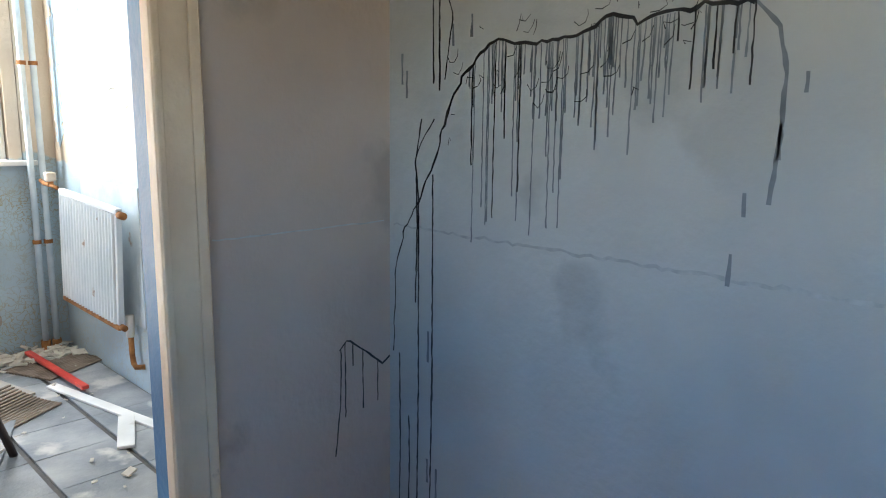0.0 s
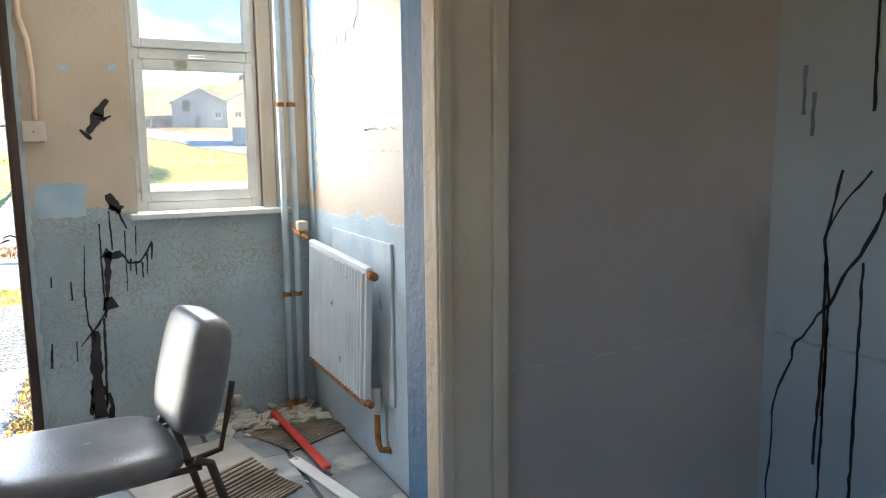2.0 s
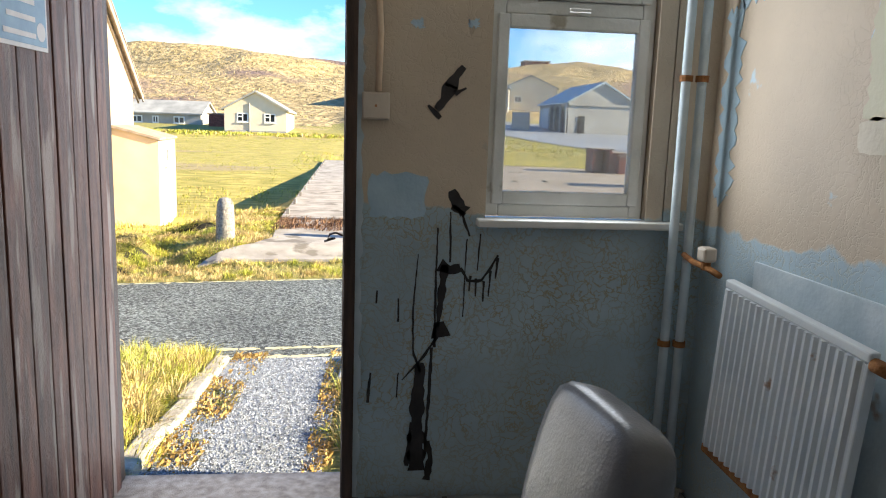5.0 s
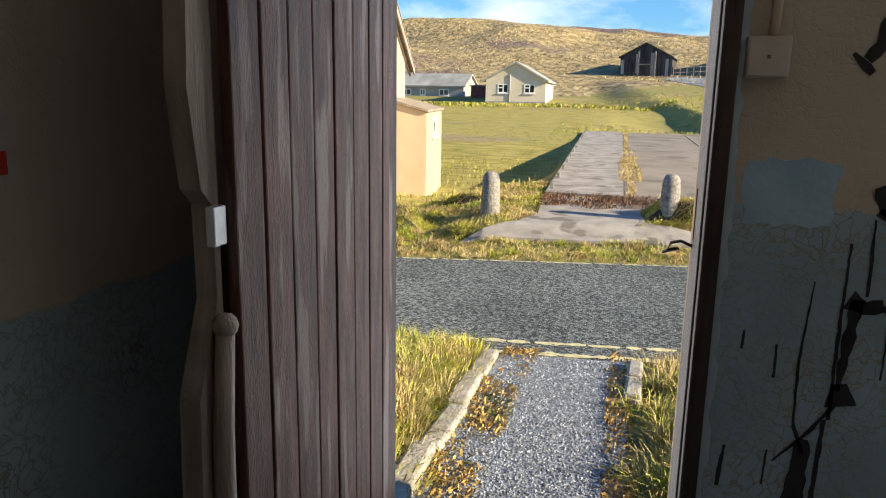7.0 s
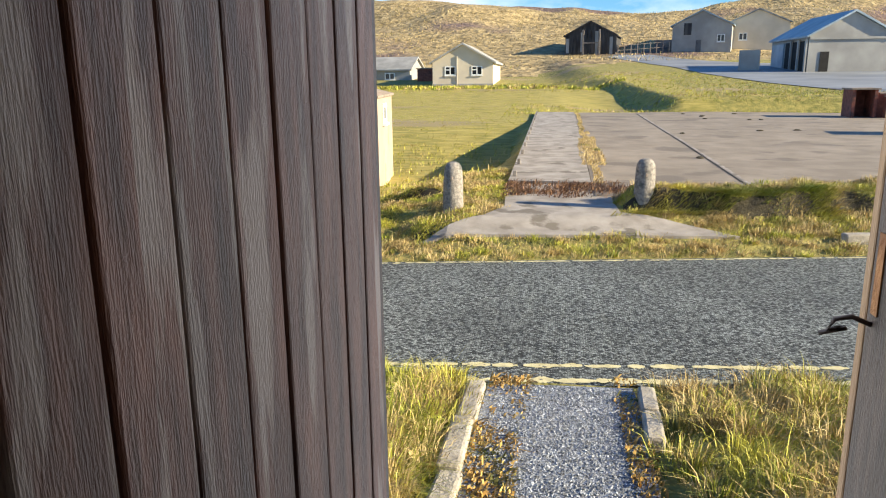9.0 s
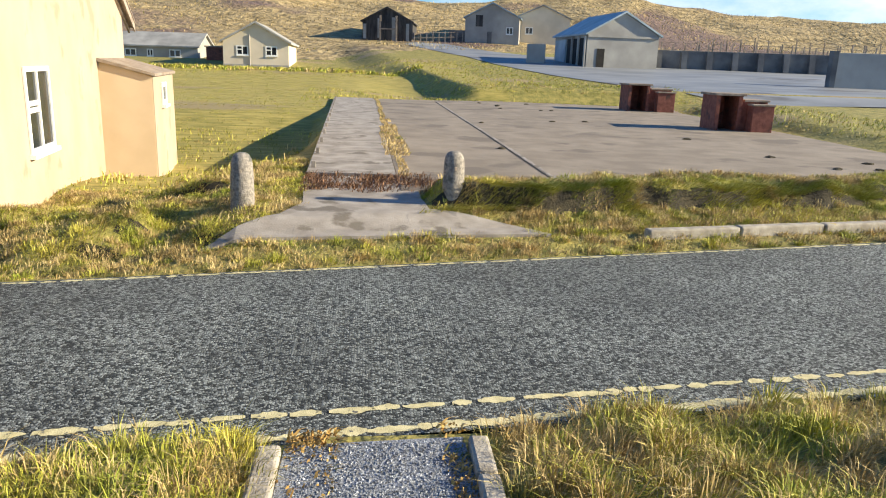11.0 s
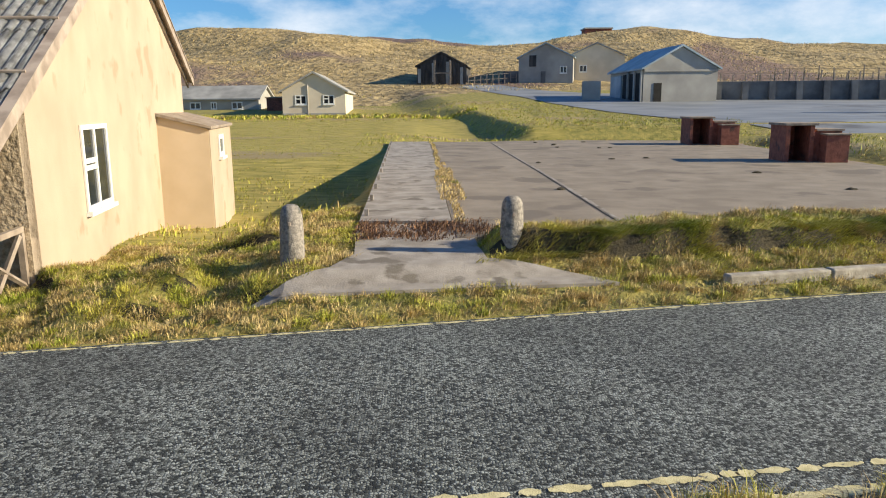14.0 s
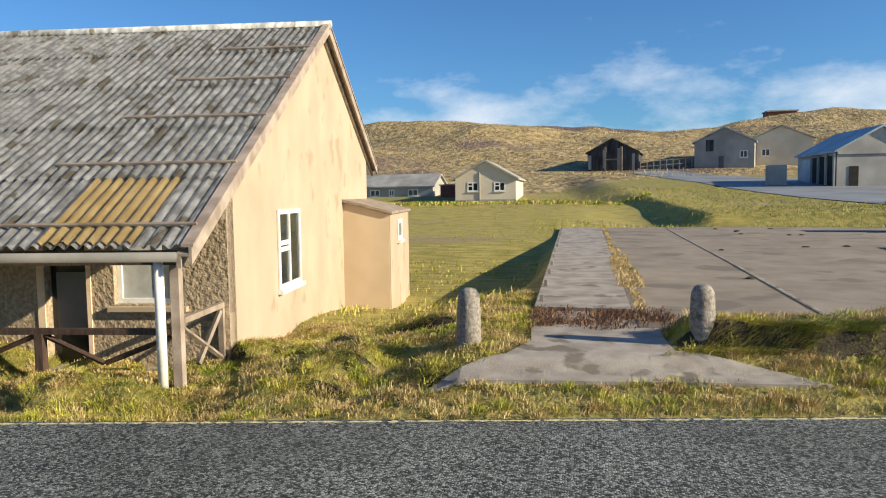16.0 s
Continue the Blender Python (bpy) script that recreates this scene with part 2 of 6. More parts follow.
M_BLACK = surface("black_paint_drips", (0.012, 0.010, 0.010), (0.035, 0.028, 0.026), 14, 0.4, 0.2, 80)
M_WASH = surface("thin_grey_paint_run", (0.17, 0.178, 0.185), (0.25, 0.26, 0.27), 20, 0.5, 0.1, 80)
M_CEIL = surface("ceiling_plaster", (0.62, 0.60, 0.56), (0.74, 0.72, 0.68), 3, 0.9, 0.2, 40)
M_PLASTIC = surface("cream_plastic", (0.60, 0.52, 0.42), (0.68, 0.60, 0.50), 9, 0.4, 0.1, 80)
M_GLASS = glass_mat("dusty_window_glass", haze=0.02, clear=0.78)
M_ASPHALT = chip_stone("road_asphalt", (0.020, 0.025, 0.024), (0.345, 0.378, 0.358), 53.0, 0.75)
M_YELLOW = surface("worn_yellow_line_paint", (0.52, 0.46, 0.24), (0.70, 0.63, 0.36), 14, 0.7, 0.5, 150, c3=(0.10, 0.10, 0.09), s3=22, t3=0.60)
M_GRAVEL = surface("blue_grey_gravel", (0.10, 0.115, 0.14), (0.37, 0.40, 0.455), 95, 0.85, 1.0, 90, contrast=(0.36, 0.62), depth=0.02)
M_CONC = surface("weathered_concrete", (0.205, 0.170, 0.128), (0.292, 0.246, 0.190), 1.4, 0.85, 0.5, 60, c3=(0.165, 0.137, 0.105), s3=0.7, t3=0.56)
# Blue in this concrete is the sky's reflection, put into the base colour.
M_YARD = surface("sky_tinted_yard_concrete", (0.17, 0.185, 0.20), (0.26, 0.275, 0.29), 0.5, 0.6, 0.3, 12, c3=(0.12, 0.12, 0.12), s3=0.35, t3=0.60, stretch=(0.5, 1, 1))
M_APRON = surface("grey_concrete_apron", (0.24, 0.212, 0.178), (0.38, 0.345, 0.30), 3, 0.85, 0.6, 50, c3=(0.16, 0.138, 0.108), s3=2.2, t3=0.58)
M_BOLLARD = surface("pebbled_concrete", (0.16, 0.145, 0.125), (0.32, 0.29, 0.25), 30, 0.9, 0.9, 60, c3=(0.10, 0.10, 0.085), s3=5, t3=0.62)
M_KERB = surface("lichened_kerb_stone", (0.28, 0.25, 0.20), (0.44, 0.40, 0.33), 9, 0.9, 0.8, 50, c3=(0.40, 0.30, 0.08), s3=7, t3=0.68)
M_GROUND = surface("rough_pasture", (0.12, 0.125, 0.022), (0.36, 0.30, 0.078), 3.4, 0.95, 1.0, 12, c3=(0.30, 0.235, 0.11), s3=0.13, t3=0.56, contrast=(0.3, 0.7), depth=0.05)
M_EARTHSHADE = surface("dark_earth_and_bank_shade", (0.022, 0.018, 0.010), (0.060, 0.048, 0.022), 8, 0.95, 0.8, 30, depth=0.02)
M_DUNE = surface("dune_grass_hill", (0.17, 0.125, 0.05), (0.42, 0.32, 0.155), 0.6, 0.95, 1.0, 1.2, c3=(0.15, 0.10, 0.08), s3=0.03, t3=0.53, contrast=(0.34, 0.66), depth=0.5)
M_FIELD = surface("mown_field_grass", (0.21, 0.19, 0.035), (0.40, 0.325, 0.085), 3.2, 0.95, 0.9, 14, c3=(0.27, 0.215, 0.10), s3=0.16, t3=0.58, stretch=(0.35, 1.5, 1), depth=0.03)
M_BLADE = surface("grass_blades", (0.27, 0.31, 0.030), (0.54, 0.48, 0.075), 0.9, 0.7, 0.0, 20, c3=(0.52, 0.39, 0.16), s3=1.3, t3=0.53, island=0.35)
M_DRYBLADE = surface("dry_straw_blades", (0.38, 0.27, 0.10), (0.60, 0.47, 0.22), 3, 0.8, 0.0, 20, c3=(0.24, 0.24, 0.05), s3=2.2, t3=0.56, island=0.35)
M_DEAD = surface("red_brown_dead_weeds", (0.15, 0.075, 0.04), (0.30, 0.17, 0.09), 6, 0.9, 0.0, 20, island=0.35)
M_LEAF = surface("orange_leaf_litter", (0.42, 0.25, 0.07), (0.58, 0.40, 0.13), 8, 0.8, 0.0, c3=(0.16, 0.16, 0.04), s3=5, t3=0.58, island=0.4)
M_CREAM = surface("cream_render", (0.385, 0.305, 0.222), (0.445, 0.360, 0.268), 1.1, 0.9, 0.35, 60, c3=(0.335, 0.262, 0.178), s3=1.6, t3=0.60, stretch=(1, 1, 0.8))
M_PALE = surface("pale_cream_render", (0.56, 0.49, 0.37), (0.65, 0.57, 0.44), 0.8, 0.9, 0.3, 12)
M_TAN = surface("tan_render", (0.52, 0.40, 0.26), (0.60, 0.47, 0.32), 1.2, 0.9, 0.45, 85, depth=0.01)
M_DASH = surface("pebble_dash", (0.26, 0.20, 0.13), (0.46, 0.37, 0.26), 22, 0.9, 1.0, 16, depth=0.04)
M_SHEET = surface("lichened_fibre_cement", (0.24, 0.245, 0.245), (0.56, 0.57, 0.57), 9, 0.85, 0.6, 40, c3=(0.17, 0.15, 0.115), s3=4.5, t3=0.57, stretch=(1, 0.45, 0.45))
M_OCHRE = surface("ochre_plastic_sheet", (0.48, 0.35, 0.15), (0.60, 0.46, 0.22), 4, 0.6, 0.2, 40)
M_ROOFGREY = surface("grey_roof_sheet", (0.24, 0.24, 0.225), (0.38, 0.375, 0.35), 0.8, 0.8, 0.3, 8)
M_ROOFBLUE = surface("blue_grey_metal_roof", (0.22, 0.30, 0.35), (0.38, 0.46, 0.50), 0.7, 0.5, 0.3, 6)
M_BARN = surface("pale_grey_barn_render", (0.27, 0.262, 0.24), (0.39, 0.38, 0.345), 0.5, 0.9, 0.3, 10)
M_BLAST = surface("dark_grey_block_wall", (0.09, 0.09, 0.09), (0.19, 0.188, 0.18), 0.8, 0.9, 0.6, 8)
M_BLACKBARN = surface("black_tarred_sheet", (0.018, 0.018, 0.02), (0.075, 0.07, 0.065), 0.9, 0.8, 0.4, 6, stretch=(3, 3, 0.5))
M_BRICK = surface("red_brick", (0.17, 0.052, 0.034), (0.27, 0.095, 0.062), 7, 0.85, 0.6, 25, c3=(0.10, 0.045, 0.035), s3=3, t3=0.6)
M_TIMBER = surface("grey_weathered_timber", (0.20, 0.155, 0.115), (0.34, 0.28, 0.22), 4, 0.85, 0.4, 40)
M_FASCIA = surface("grey_brown_fascia", (0.24, 0.19, 0.15), (0.40, 0.33, 0.27), 4, 0.7, 0.3, 40)
M_DARKPANE = surface("dark_reflecting_glass", (0.012, 0.014, 0.016), (0.03, 0.034, 0.038), 2, 0.08, 0.0)
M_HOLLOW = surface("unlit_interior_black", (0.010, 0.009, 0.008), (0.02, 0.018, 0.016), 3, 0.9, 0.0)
M_CURTAIN = surface("grey_net_curtain", (0.35, 0.36, 0.35), (0.45, 0.46, 0.45), 6, 0.8, 0.1)
M_SEAM = surface("paint_seam", (0.42, 0.41, 0.39), (0.55, 0.535, 0.51), 30, 0.7, 0.2)
M_SIGN = surface("faded_sign_white", (0.55, 0.50, 0.46), (0.66, 0.60, 0.55), 20, 0.5, 0.05)
M_SIGNBLUE = surface("faded_sign_blue", (0.12, 0.24, 0.36), (0.16, 0.30, 0.42), 20, 0.5, 0.05)
M_SIGNRED = surface("faded_sign_red", (0.40, 0.16, 0.13), (0.48, 0.21, 0.17), 20, 0.5, 0.05)
M_METAL = surface("scuffed_bright_metal", (0.60, 0.61, 0.62), (0.72, 0.73, 0.74), 20, 0.35, 0.1, 80, metal=0.3)


# ---- building helpers ----
def link(name, bm, mat, parent=None, m=None, smooth=False):
    me = bpy.data.meshes.new(name)
    bmesh.ops.recalc_face_normals(bm, faces=bm.faces[:])
    bm.to_mesh(me)
    bm.free()
    me.materials.append(mat)
    if smooth:
        me.polygons.foreach_set("use_smooth", [True] * len(me.polygons))
    ob = new(name, me)
    if parent:
        ob.parent = parent
    if m is not None:
        ob.matrix_basis = m
    return ob


def part(name, bm, mat, parent, label="", smooth=False):
    ob = link(name, bm, mat, parent, None, smooth)
    if label:
        ob["label"] = label
    return ob


def thing(name, m, label, category, group="", kind=""):
    ob = new(name)
    ob.empty_display_size = 0.2
    ob.matrix_basis = m
    return tagged(ob, label, category, group, kind)


def block(bm, x0, x1, y0, y1, z0, z1, bevel=0.0, m=None):
    """A bevelled box added to bm."""
    made = bmesh.ops.create_cube(bm, size=1.0)["verts"]
    for v in made:
        v.co = Vector((x0 + (v.co.x + 0.5) * (x1 - x0), y0 + (v.co.y + 0.5) * (y1 - y0), z0 + (v.co.z + 0.5) * (z1 - z0)))
    if m is not None:
        for v in made:
            v.co = m @ v.co
    if bevel:
        edges = list({e for v in made for e in v.link_edges})
        bmesh.ops.bevel(bm, geom=edges, offset=bevel, segments=2, affect="EDGES", profile=0.5)
    return bm


def boxes(*rows, bevel=0.0):
    bm = bmesh.new()
    for r in rows:
        block(bm, *r, bevel=bevel)
    return bm


def extrude_poly(pts, axis, a, b):
    """A prism: pts in the plane across the axis (for x: y, z; for y: x, z; for z: x, y), from a to b."""
    bm = bmesh.new()

    def at(p, w):
        return {"x": (w, p[0], p[1]), "y": (p[0], w, p[1]), "z": (p[0], p[1], w)}[axis]

    lo, hi = [bm.verts.new(at(p, a)) for p in pts], [bm.verts.new(at(p, b)) for p in pts]
    bm.faces.new(lo)
    bm.faces.new(hi[::-1])
    for i in range(len(pts)):
        j = (i + 1) % len(pts)
        bm.faces.new((lo[i], lo[j], hi[j], hi[i]))
    return bm


def tube(points, r, sides=10, bm=None, r_end=None):
    """A round tube along points."""
    bm = bm or bmesh.new()
    rings = []
    pts = [Vector(p) for p in points]
    for i, p in enumerate(pts):
        d = (pts[min(i + 1, len(pts) - 1)] - pts[max(i - 1, 0)]).normalized()
        side = d.cross(Vector((0.31, 0.17, 0.93))).normalized()
        up = side.cross(d)
        rad = r if r_end is None else r + (r_end - r) * i / (len(pts) - 1)
        rings.append([bm.verts.new(p + rad * (math.cos(2 * math.pi * k / sides) * side + math.sin(2 * math.pi * k / sides) * up)) for k in range(sides)])
    for a, b in zip(rings, rings[1:]):
        for k in range(sides):
            bm.faces.new((a[k], a[(k + 1) % sides], b[(k + 1) % sides], b[k]))
    bm.faces.new(rings[0])
    bm.faces.new(rings[-1][::-1])
    return bm


def holed(axis, at0, at1, u0, u1, z0, z1, holes):
    """A wall of real thickness across an axis, with openings through it (u0, u1, z0, z1)."""
    us = sorted({u0, u1, *[h[0] for h in holes], *[h[1] for h in holes]})
    zs = sorted({z0, z1, *[h[2] for h in holes], *[h[3] for h in holes]})
    bm = bmesh.new()
    solid = {}
    for i in range(len(us) - 1):
        for j in range(len(zs) - 1):
            cu, cz = (us[i] + us[i + 1]) / 2, (zs[j] + zs[j + 1]) / 2
            solid[i, j] = not any(h[0] < cu < h[1] and h[2] < cz < h[3] for h in holes)

    def p(u, z, w):
        return (u, w, z) if axis == "y" else (w, u, z)

    def quad(*c):
        bm.faces.new([bm.verts.new(v) for v in c])

    for (i, j), s in solid.items():
        if not s:
            continue
        a, b, c, d = us[i], us[i + 1], zs[j], zs[j + 1]
        for w in (at0, at1):
            quad(p(a, c, w), p(b, c, w), p(b, d, w), p(a, d, w))
        for di, dj, e in ((-1, 0, ((a, c), (a, d))), (1, 0, ((b, c), (b, d))), (0, -1, ((a, c), (b, c))), (0, 1, ((a, d), (b, d)))):
            if not solid.get((i + di, j + dj), False):
                (e0, f0), (e1, f1) = e
                quad(p(e0, f0, at0), p(e1, f1, at0), p(e1, f1, at1), p(e0, f0, at1))
    bmesh.ops.remove_doubles(bm, verts=bm.verts[:], dist=1e-5)
    return bm


def setting(name, bm, mat, label, category):
    return tagged(link(name, bm, mat), label, category, kind="structure")


def smooth01(v, a, b):
    t = np.clip((v - a) / (b - a), 0, 1)
    return t * t * (3 - 2 * t)


def ripple(x, y, k, seed):
    """Cheap layered waves in plan, about -1 to 1."""
    r = np.random.RandomState(seed)
    out = 0 * x
    for i in range(7):
        a, f, p = r.uniform(0, 6.28), k * r.uniform(0.6, 2.2), r.uniform(0, 6.28)
        out = out + np.sin((x * np.cos(a) + y * np.sin(a)) * f + p + 1.3 * np.sin((x * np.sin(a) - y * np.cos(a)) * f * 0.6 + 2 * p)) / 4.0
    return out


# ---- the lie of the land ----
ROAD_A = radians(10.0)
CA, SA = math.cos(ROAD_A), math.sin(ROAD_A)
ROAD_Z, ROAD_FAR = -0.50, 6.60


def near_edge(x):
    return 3.21 + 0.115 * (x + 1.25)          # y of the road's near edge


KNOT_V = [8, 34, 40, 47, 62, 75, 95, 120, 150, 190, 300, 700, 2500]
RIGHT_V = [8, 14, 30, 34.5, 37, 42, 49, 55, 61, 75, 90, 95, 120, 150, 190, 300, 700, 2500]
RIGHT_Z = [-0.30, -0.10, 0.15, -0.15, 0.40, 0.57, 0.87, 1.25, 1.55, 2.40, 3.60, 4.10, 8.3, 13.2, 15.0, 9.0, 6.0, -20.0]
KNOT_Z = [-0.30, -0.34, -0.1, 0.3, 0.75, 1.3, 4.1, 8.3, 13.2, 15.0, 9.0, 6.0, -20.0]


def land(x, y):
    x, y = np.asarray(x, float), np.asarray(y, float)
    v = -x * SA + y * CA
    e = near_edge(x)
    near = -0.14 - 0.105 * np.clip(y, 0, 4) + 0.10 * smooth01(np.abs(x + 1.05), 0.50, 0.95) * (1 - smooth01(y, 2.2, 3.2))
    near = near + 0.10 * ripple(x, y, 3.4, 3) * smooth01(np.abs(x + 1.05), 0.55, 1.1)
    road = ROAD_Z - 0.06
    crest = np.where(y < 36, 12.5 + 0 * y, 4.3 - 0.10 * (y - 36))      # where the yard's plateau breaks off
    crest = np.where(y < 33, np.interp(y, [9.5, 15, 20.5, 29, 33], [8.6, 12.0, 12.6, 13.6, 14.6]), crest)
    right = smooth01(x, crest - 1.2 - 3.0 * smooth01(y, 50, 60) + 0.25 * ripple(x, y, 0.9, 41), crest + 0.35)
    far = np.interp(y, KNOT_V, KNOT_Z) * (1 - right) + np.interp(y, RIGHT_V, RIGHT_Z) * right
    far = far - 0.30 * np.exp(-((x - crest + 2.4) / 2.0) ** 2) * smooth01(y, 34.5, 37) * (1 - smooth01(y, 44, 52))
    far = far - 0.95 * smooth01(-x, 2.05, 2.95) * smooth01(y, 11.5, 19) * (1 - smooth01(y, 20, 29))
    far = far - 0.40 * smooth01(-x, 2.6, 5.0) * (1 - smooth01(y, 11, 17))
    far = far - 0.22 * smooth01(-x, 3.2, 4.8) * smooth01(y, 8.6, 11.5) * (1 - smooth01(y, 16, 22))
    lip = 7.90 + 0.22 * (1 - smooth01(x, -0.2, 1.2)) + 0.10 * ripple(x, y, 2.3, 8) + 0.07 * ripple(x, y, 5.0, 28)
    far = far + (0.25 + 0.06 * ripple(x, y, 1.9, 8) + 0.04 * ripple(x, y, 5.0, 18)) * smooth01(v, lip, lip + 0.12 + 0.35 * smooth01(ripple(x, y, 1.3, 61), -0.1, 0.5)) * (1 - smooth01(v, 8.75, 9.5)) * smooth01(x, -0.42, -0.12)
    far = far - 0.12 * (1 - smooth01(v, 7.5, 8.0))
    far = far + (0.15 * ripple(x, y, 1.7, 9) + 0.07 * ripple(x, y, 4.6, 19)) * smooth01(-x, 2.2, 3.0) * (1 - 0.8 * smooth01(y, 9.0, 11.5)) * (1 - smooth01(y, 12, 18))
    far = far + 0.13 * (smooth01(ripple(x, y * 1.5, 1.5, 51), -0.05, 0.10) - 0.6) * smooth01(-x, 2.5, 3.1) * (1 - smooth01(y, 9.5, 12)) * smooth01(v, 7.15, 7.5)
    far = far + smooth01(y, 84, 135) * (1.7 * ripple(x, y, 0.05, 4) + 1.2 * ripple(x, y, 0.12, 5) + 0.35 * ripple(x, y, 0.33, 6))
    far = far + 2.6 * np.exp(-(((x + 38) / 14) ** 2 + ((y - 150) / 25) ** 2)) + 2.4 * np.exp(-(((x - 44) / 20) ** 2 + ((y - 160) / 28) ** 2))
    far = far + 0.35 * np.exp(-((y - 53.0) / 1.3) ** 2) * smooth01(-x, -2, 3) * (1 - smooth01(-x, 45, 60)) * 0.6
    z = np.where(y < e, near, far)
    t_in, t_out = smooth01(y, e - 0.01, e + 0.06), smooth01(v, ROAD_FAR - 0.02, ROAD_FAR + 0.75)
    z = np.where(v < ROAD_FAR + 0.8, near * (1 - t_in) + road * t_in, far)
    z = np.where((v >= ROAD_FAR - 0.02) & (v < ROAD_FAR + 0.8), road + 0.05 + (far - road - 0.05) * t_out, z)
    return np.where(y < 0.25, -0.32, z)


def lines(dense0, dense1, step, far0, far1, grow=1.12):
    mid = list(np.arange(dense0, dense1 + 1e-6, step))
    d, right = step, [mid[-1]]
    while right[-1] < far1:
        d *= grow
        right.append(right[-1] + d)
    d, left = step, [mid[0]]
    while left[-1] > far0:
        d *= grow
        left.append(left[-1] - d)
    return np.array(left[:0:-1] + mid + right[1:])


def sheet(xs, ys, height, name, mats, pick=None):
    gx, gy = np.meshgrid(xs, ys)
    gz = height(gx, gy)
    co = np.stack([gx.ravel(), gy.ravel(), gz.ravel()], 1)
    w, h = len(xs), len(ys)
    i = (np.arange(h - 1)[:, None] * w + np.arange(w - 1)).ravel()
    faces = np.stack([i, i + 1, i + w + 1, i + w], 1)
    me = bpy.data.meshes.new(name)
    me.from_pydata(co.tolist(), [], faces.tolist())
    for m in mats:
        me.materials.append(m)
    if pick is not None:
        c = co[faces].mean(1)
        me.polygons.foreach_set("material_index", pick(c[:, 0], c[:, 1]).astype(int).tolist())
    me.polygons.foreach_set("use_smooth", [True] * len(me.polygons))
    me.update()
    return new(name, me)


def ground_kind(x, y):
    k = np.zeros(len(x))
    k[(y > 13) & (y < 60 + 0.02 * x) & (x < 6)] = 2
    k[y > 78 + 5 * np.sin(x * 0.05)] = 1
    # Near-black earth on steep bank faces holds the shade under the turf lip.
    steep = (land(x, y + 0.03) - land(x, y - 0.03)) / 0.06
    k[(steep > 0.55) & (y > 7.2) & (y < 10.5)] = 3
    return k


ys = np.concatenate([np.arange(-60, 0, 6.0), np.arange(0, 6.4, 0.16), np.arange(6.4, 10.4, 0.06), np.arange(10.4, 17, 0.16), np.arange(17, 64, 0.8), np.arange(64, 230, 2.0), np.geomspace(232, 2400, 24)])
ground = sheet(lines(-8, 8, 0.10, -1500, 1500, 1.045), ys, land, "ground", [M_GROUND, M_DUNE, M_FIELD, M_EARTHSHADE], ground_kind)
tagged(ground, "rough green and straw-coloured grass land rising to dunes", "ground", kind="structure")


def draped(name, poly, mat, label, lift=0.015, step=0.35, thick=0.0, z=None, kind="structure", category="pavement"):
    """A paved patch that follows the land, or lies level at z."""
    bm = bmesh.new()
    bm.faces.new([bm.verts.new((x, y, 0)) for x, y in poly])
    if z is None:
        xs0, xs1 = min(p[0] for p in poly), max(p[0] for p in poly)
        ys0, ys1 = min(p[1] for p in poly), max(p[1] for p in poly)
        for ax, lo, hi in ((0, xs0, xs1), (1, ys0, ys1)):
            for c in np.arange(lo + step, hi, step):
                no = (1, 0, 0) if ax == 0 else (0, 1, 0)
                bmesh.ops.bisect_plane(bm, geom=bm.verts[:] + bm.edges[:] + bm.faces[:], plane_co=(c, 0, 0) if ax == 0 else (0, c, 0), plane_no=no)
        for v in bm.verts:
            v.co.z = float(land(v.co.x, v.co.y)) + lift
    else:
        for v in bm.verts:
            v.co.z = z
    if thick:
        made = bmesh.ops.extrude_face_region(bm, geom=bm.faces[:])["geom"]
        for v in made:
            if isinstance(v, bmesh.types.BMVert):
                v.co.z -= thick
    return tagged(link(name, bm, mat), label, category, kind=kind)


def uv(u, v):
    return (u * CA - v * SA, u * SA + v * CA)


# the road
def road_poly():
    return [(-60, near_edge(-60.0)), (60, near_edge(60.0)), uv(62, ROAD_FAR), uv(-58, ROAD_FAR)]


draped("road", road_poly(), M_ASPHALT, "dark grey coarse chip asphalt lane", z=ROAD_Z, thick=0.04, category="road")


def line_marks(name, f0, f1, width, gap, seed, label):
    """A worn painted line in broken dabs from point f0 to f1."""
    r = random.Random(seed)
    bm = bmesh.new()
    d = Vector((f1[0] - f0[0], f1[1] - f0[1], 0))
    total = d.length
    d.normalize()
    side = Vector((-d.y, d.x, 0))
    s = 0.0
    while s < total:
        long = r.uniform(0.07, 0.28)
        w = width * r.uniform(0.75, 1.05)
        a, off = Vector((f0[0], f0[1], ROAD_Z + 0.004)) + d * s, r.uniform(-0.008, 0.008)
        ring, k = [], 9
        for i in range(k + 1):
            e = 0.45 + 0.55 * min(1.0, 3.0 * min(i, k - i) / k)
            ring.append(a + d * (long * i / k) + side * (w / 2 * e + off + r.uniform(-0.010, 0.008)))
        for i in range(k, -1, -1):
            e = 0.45 + 0.55 * min(1.0, 3.0 * min(i, k - i) / k)
            ring.append(a + d * (long * i / k) - side * (w / 2 * e - off + r.uniform(-0.010, 0.008)))
        bm.faces.new([bm.verts.new(p) for p in ring])
        s += long + r.uniform(-0.4 * gap, gap)
    return tagged(link(name, bm, M_YELLOW), label, "road marking", kind="structure")


def ny(x, off):
    return (x, near_edge(x) + off)


line_marks("road_marking", ny(-12, 0.07), ny(12, 0.07), 0.10, 0.004, 1, "worn pale yellow line at the road edge")
line_marks("road_marking", ny(-12, 0.32), ny(12, 0.32), 0.075, 0.06, 2, "worn pale yellow broken line on asphalt")
line_marks("road_marking", uv(-14, ROAD_FAR - 0.06), uv(14, ROAD_FAR - 0.06), 0.05, 0.05, 3, "faded white edge line along the verge")

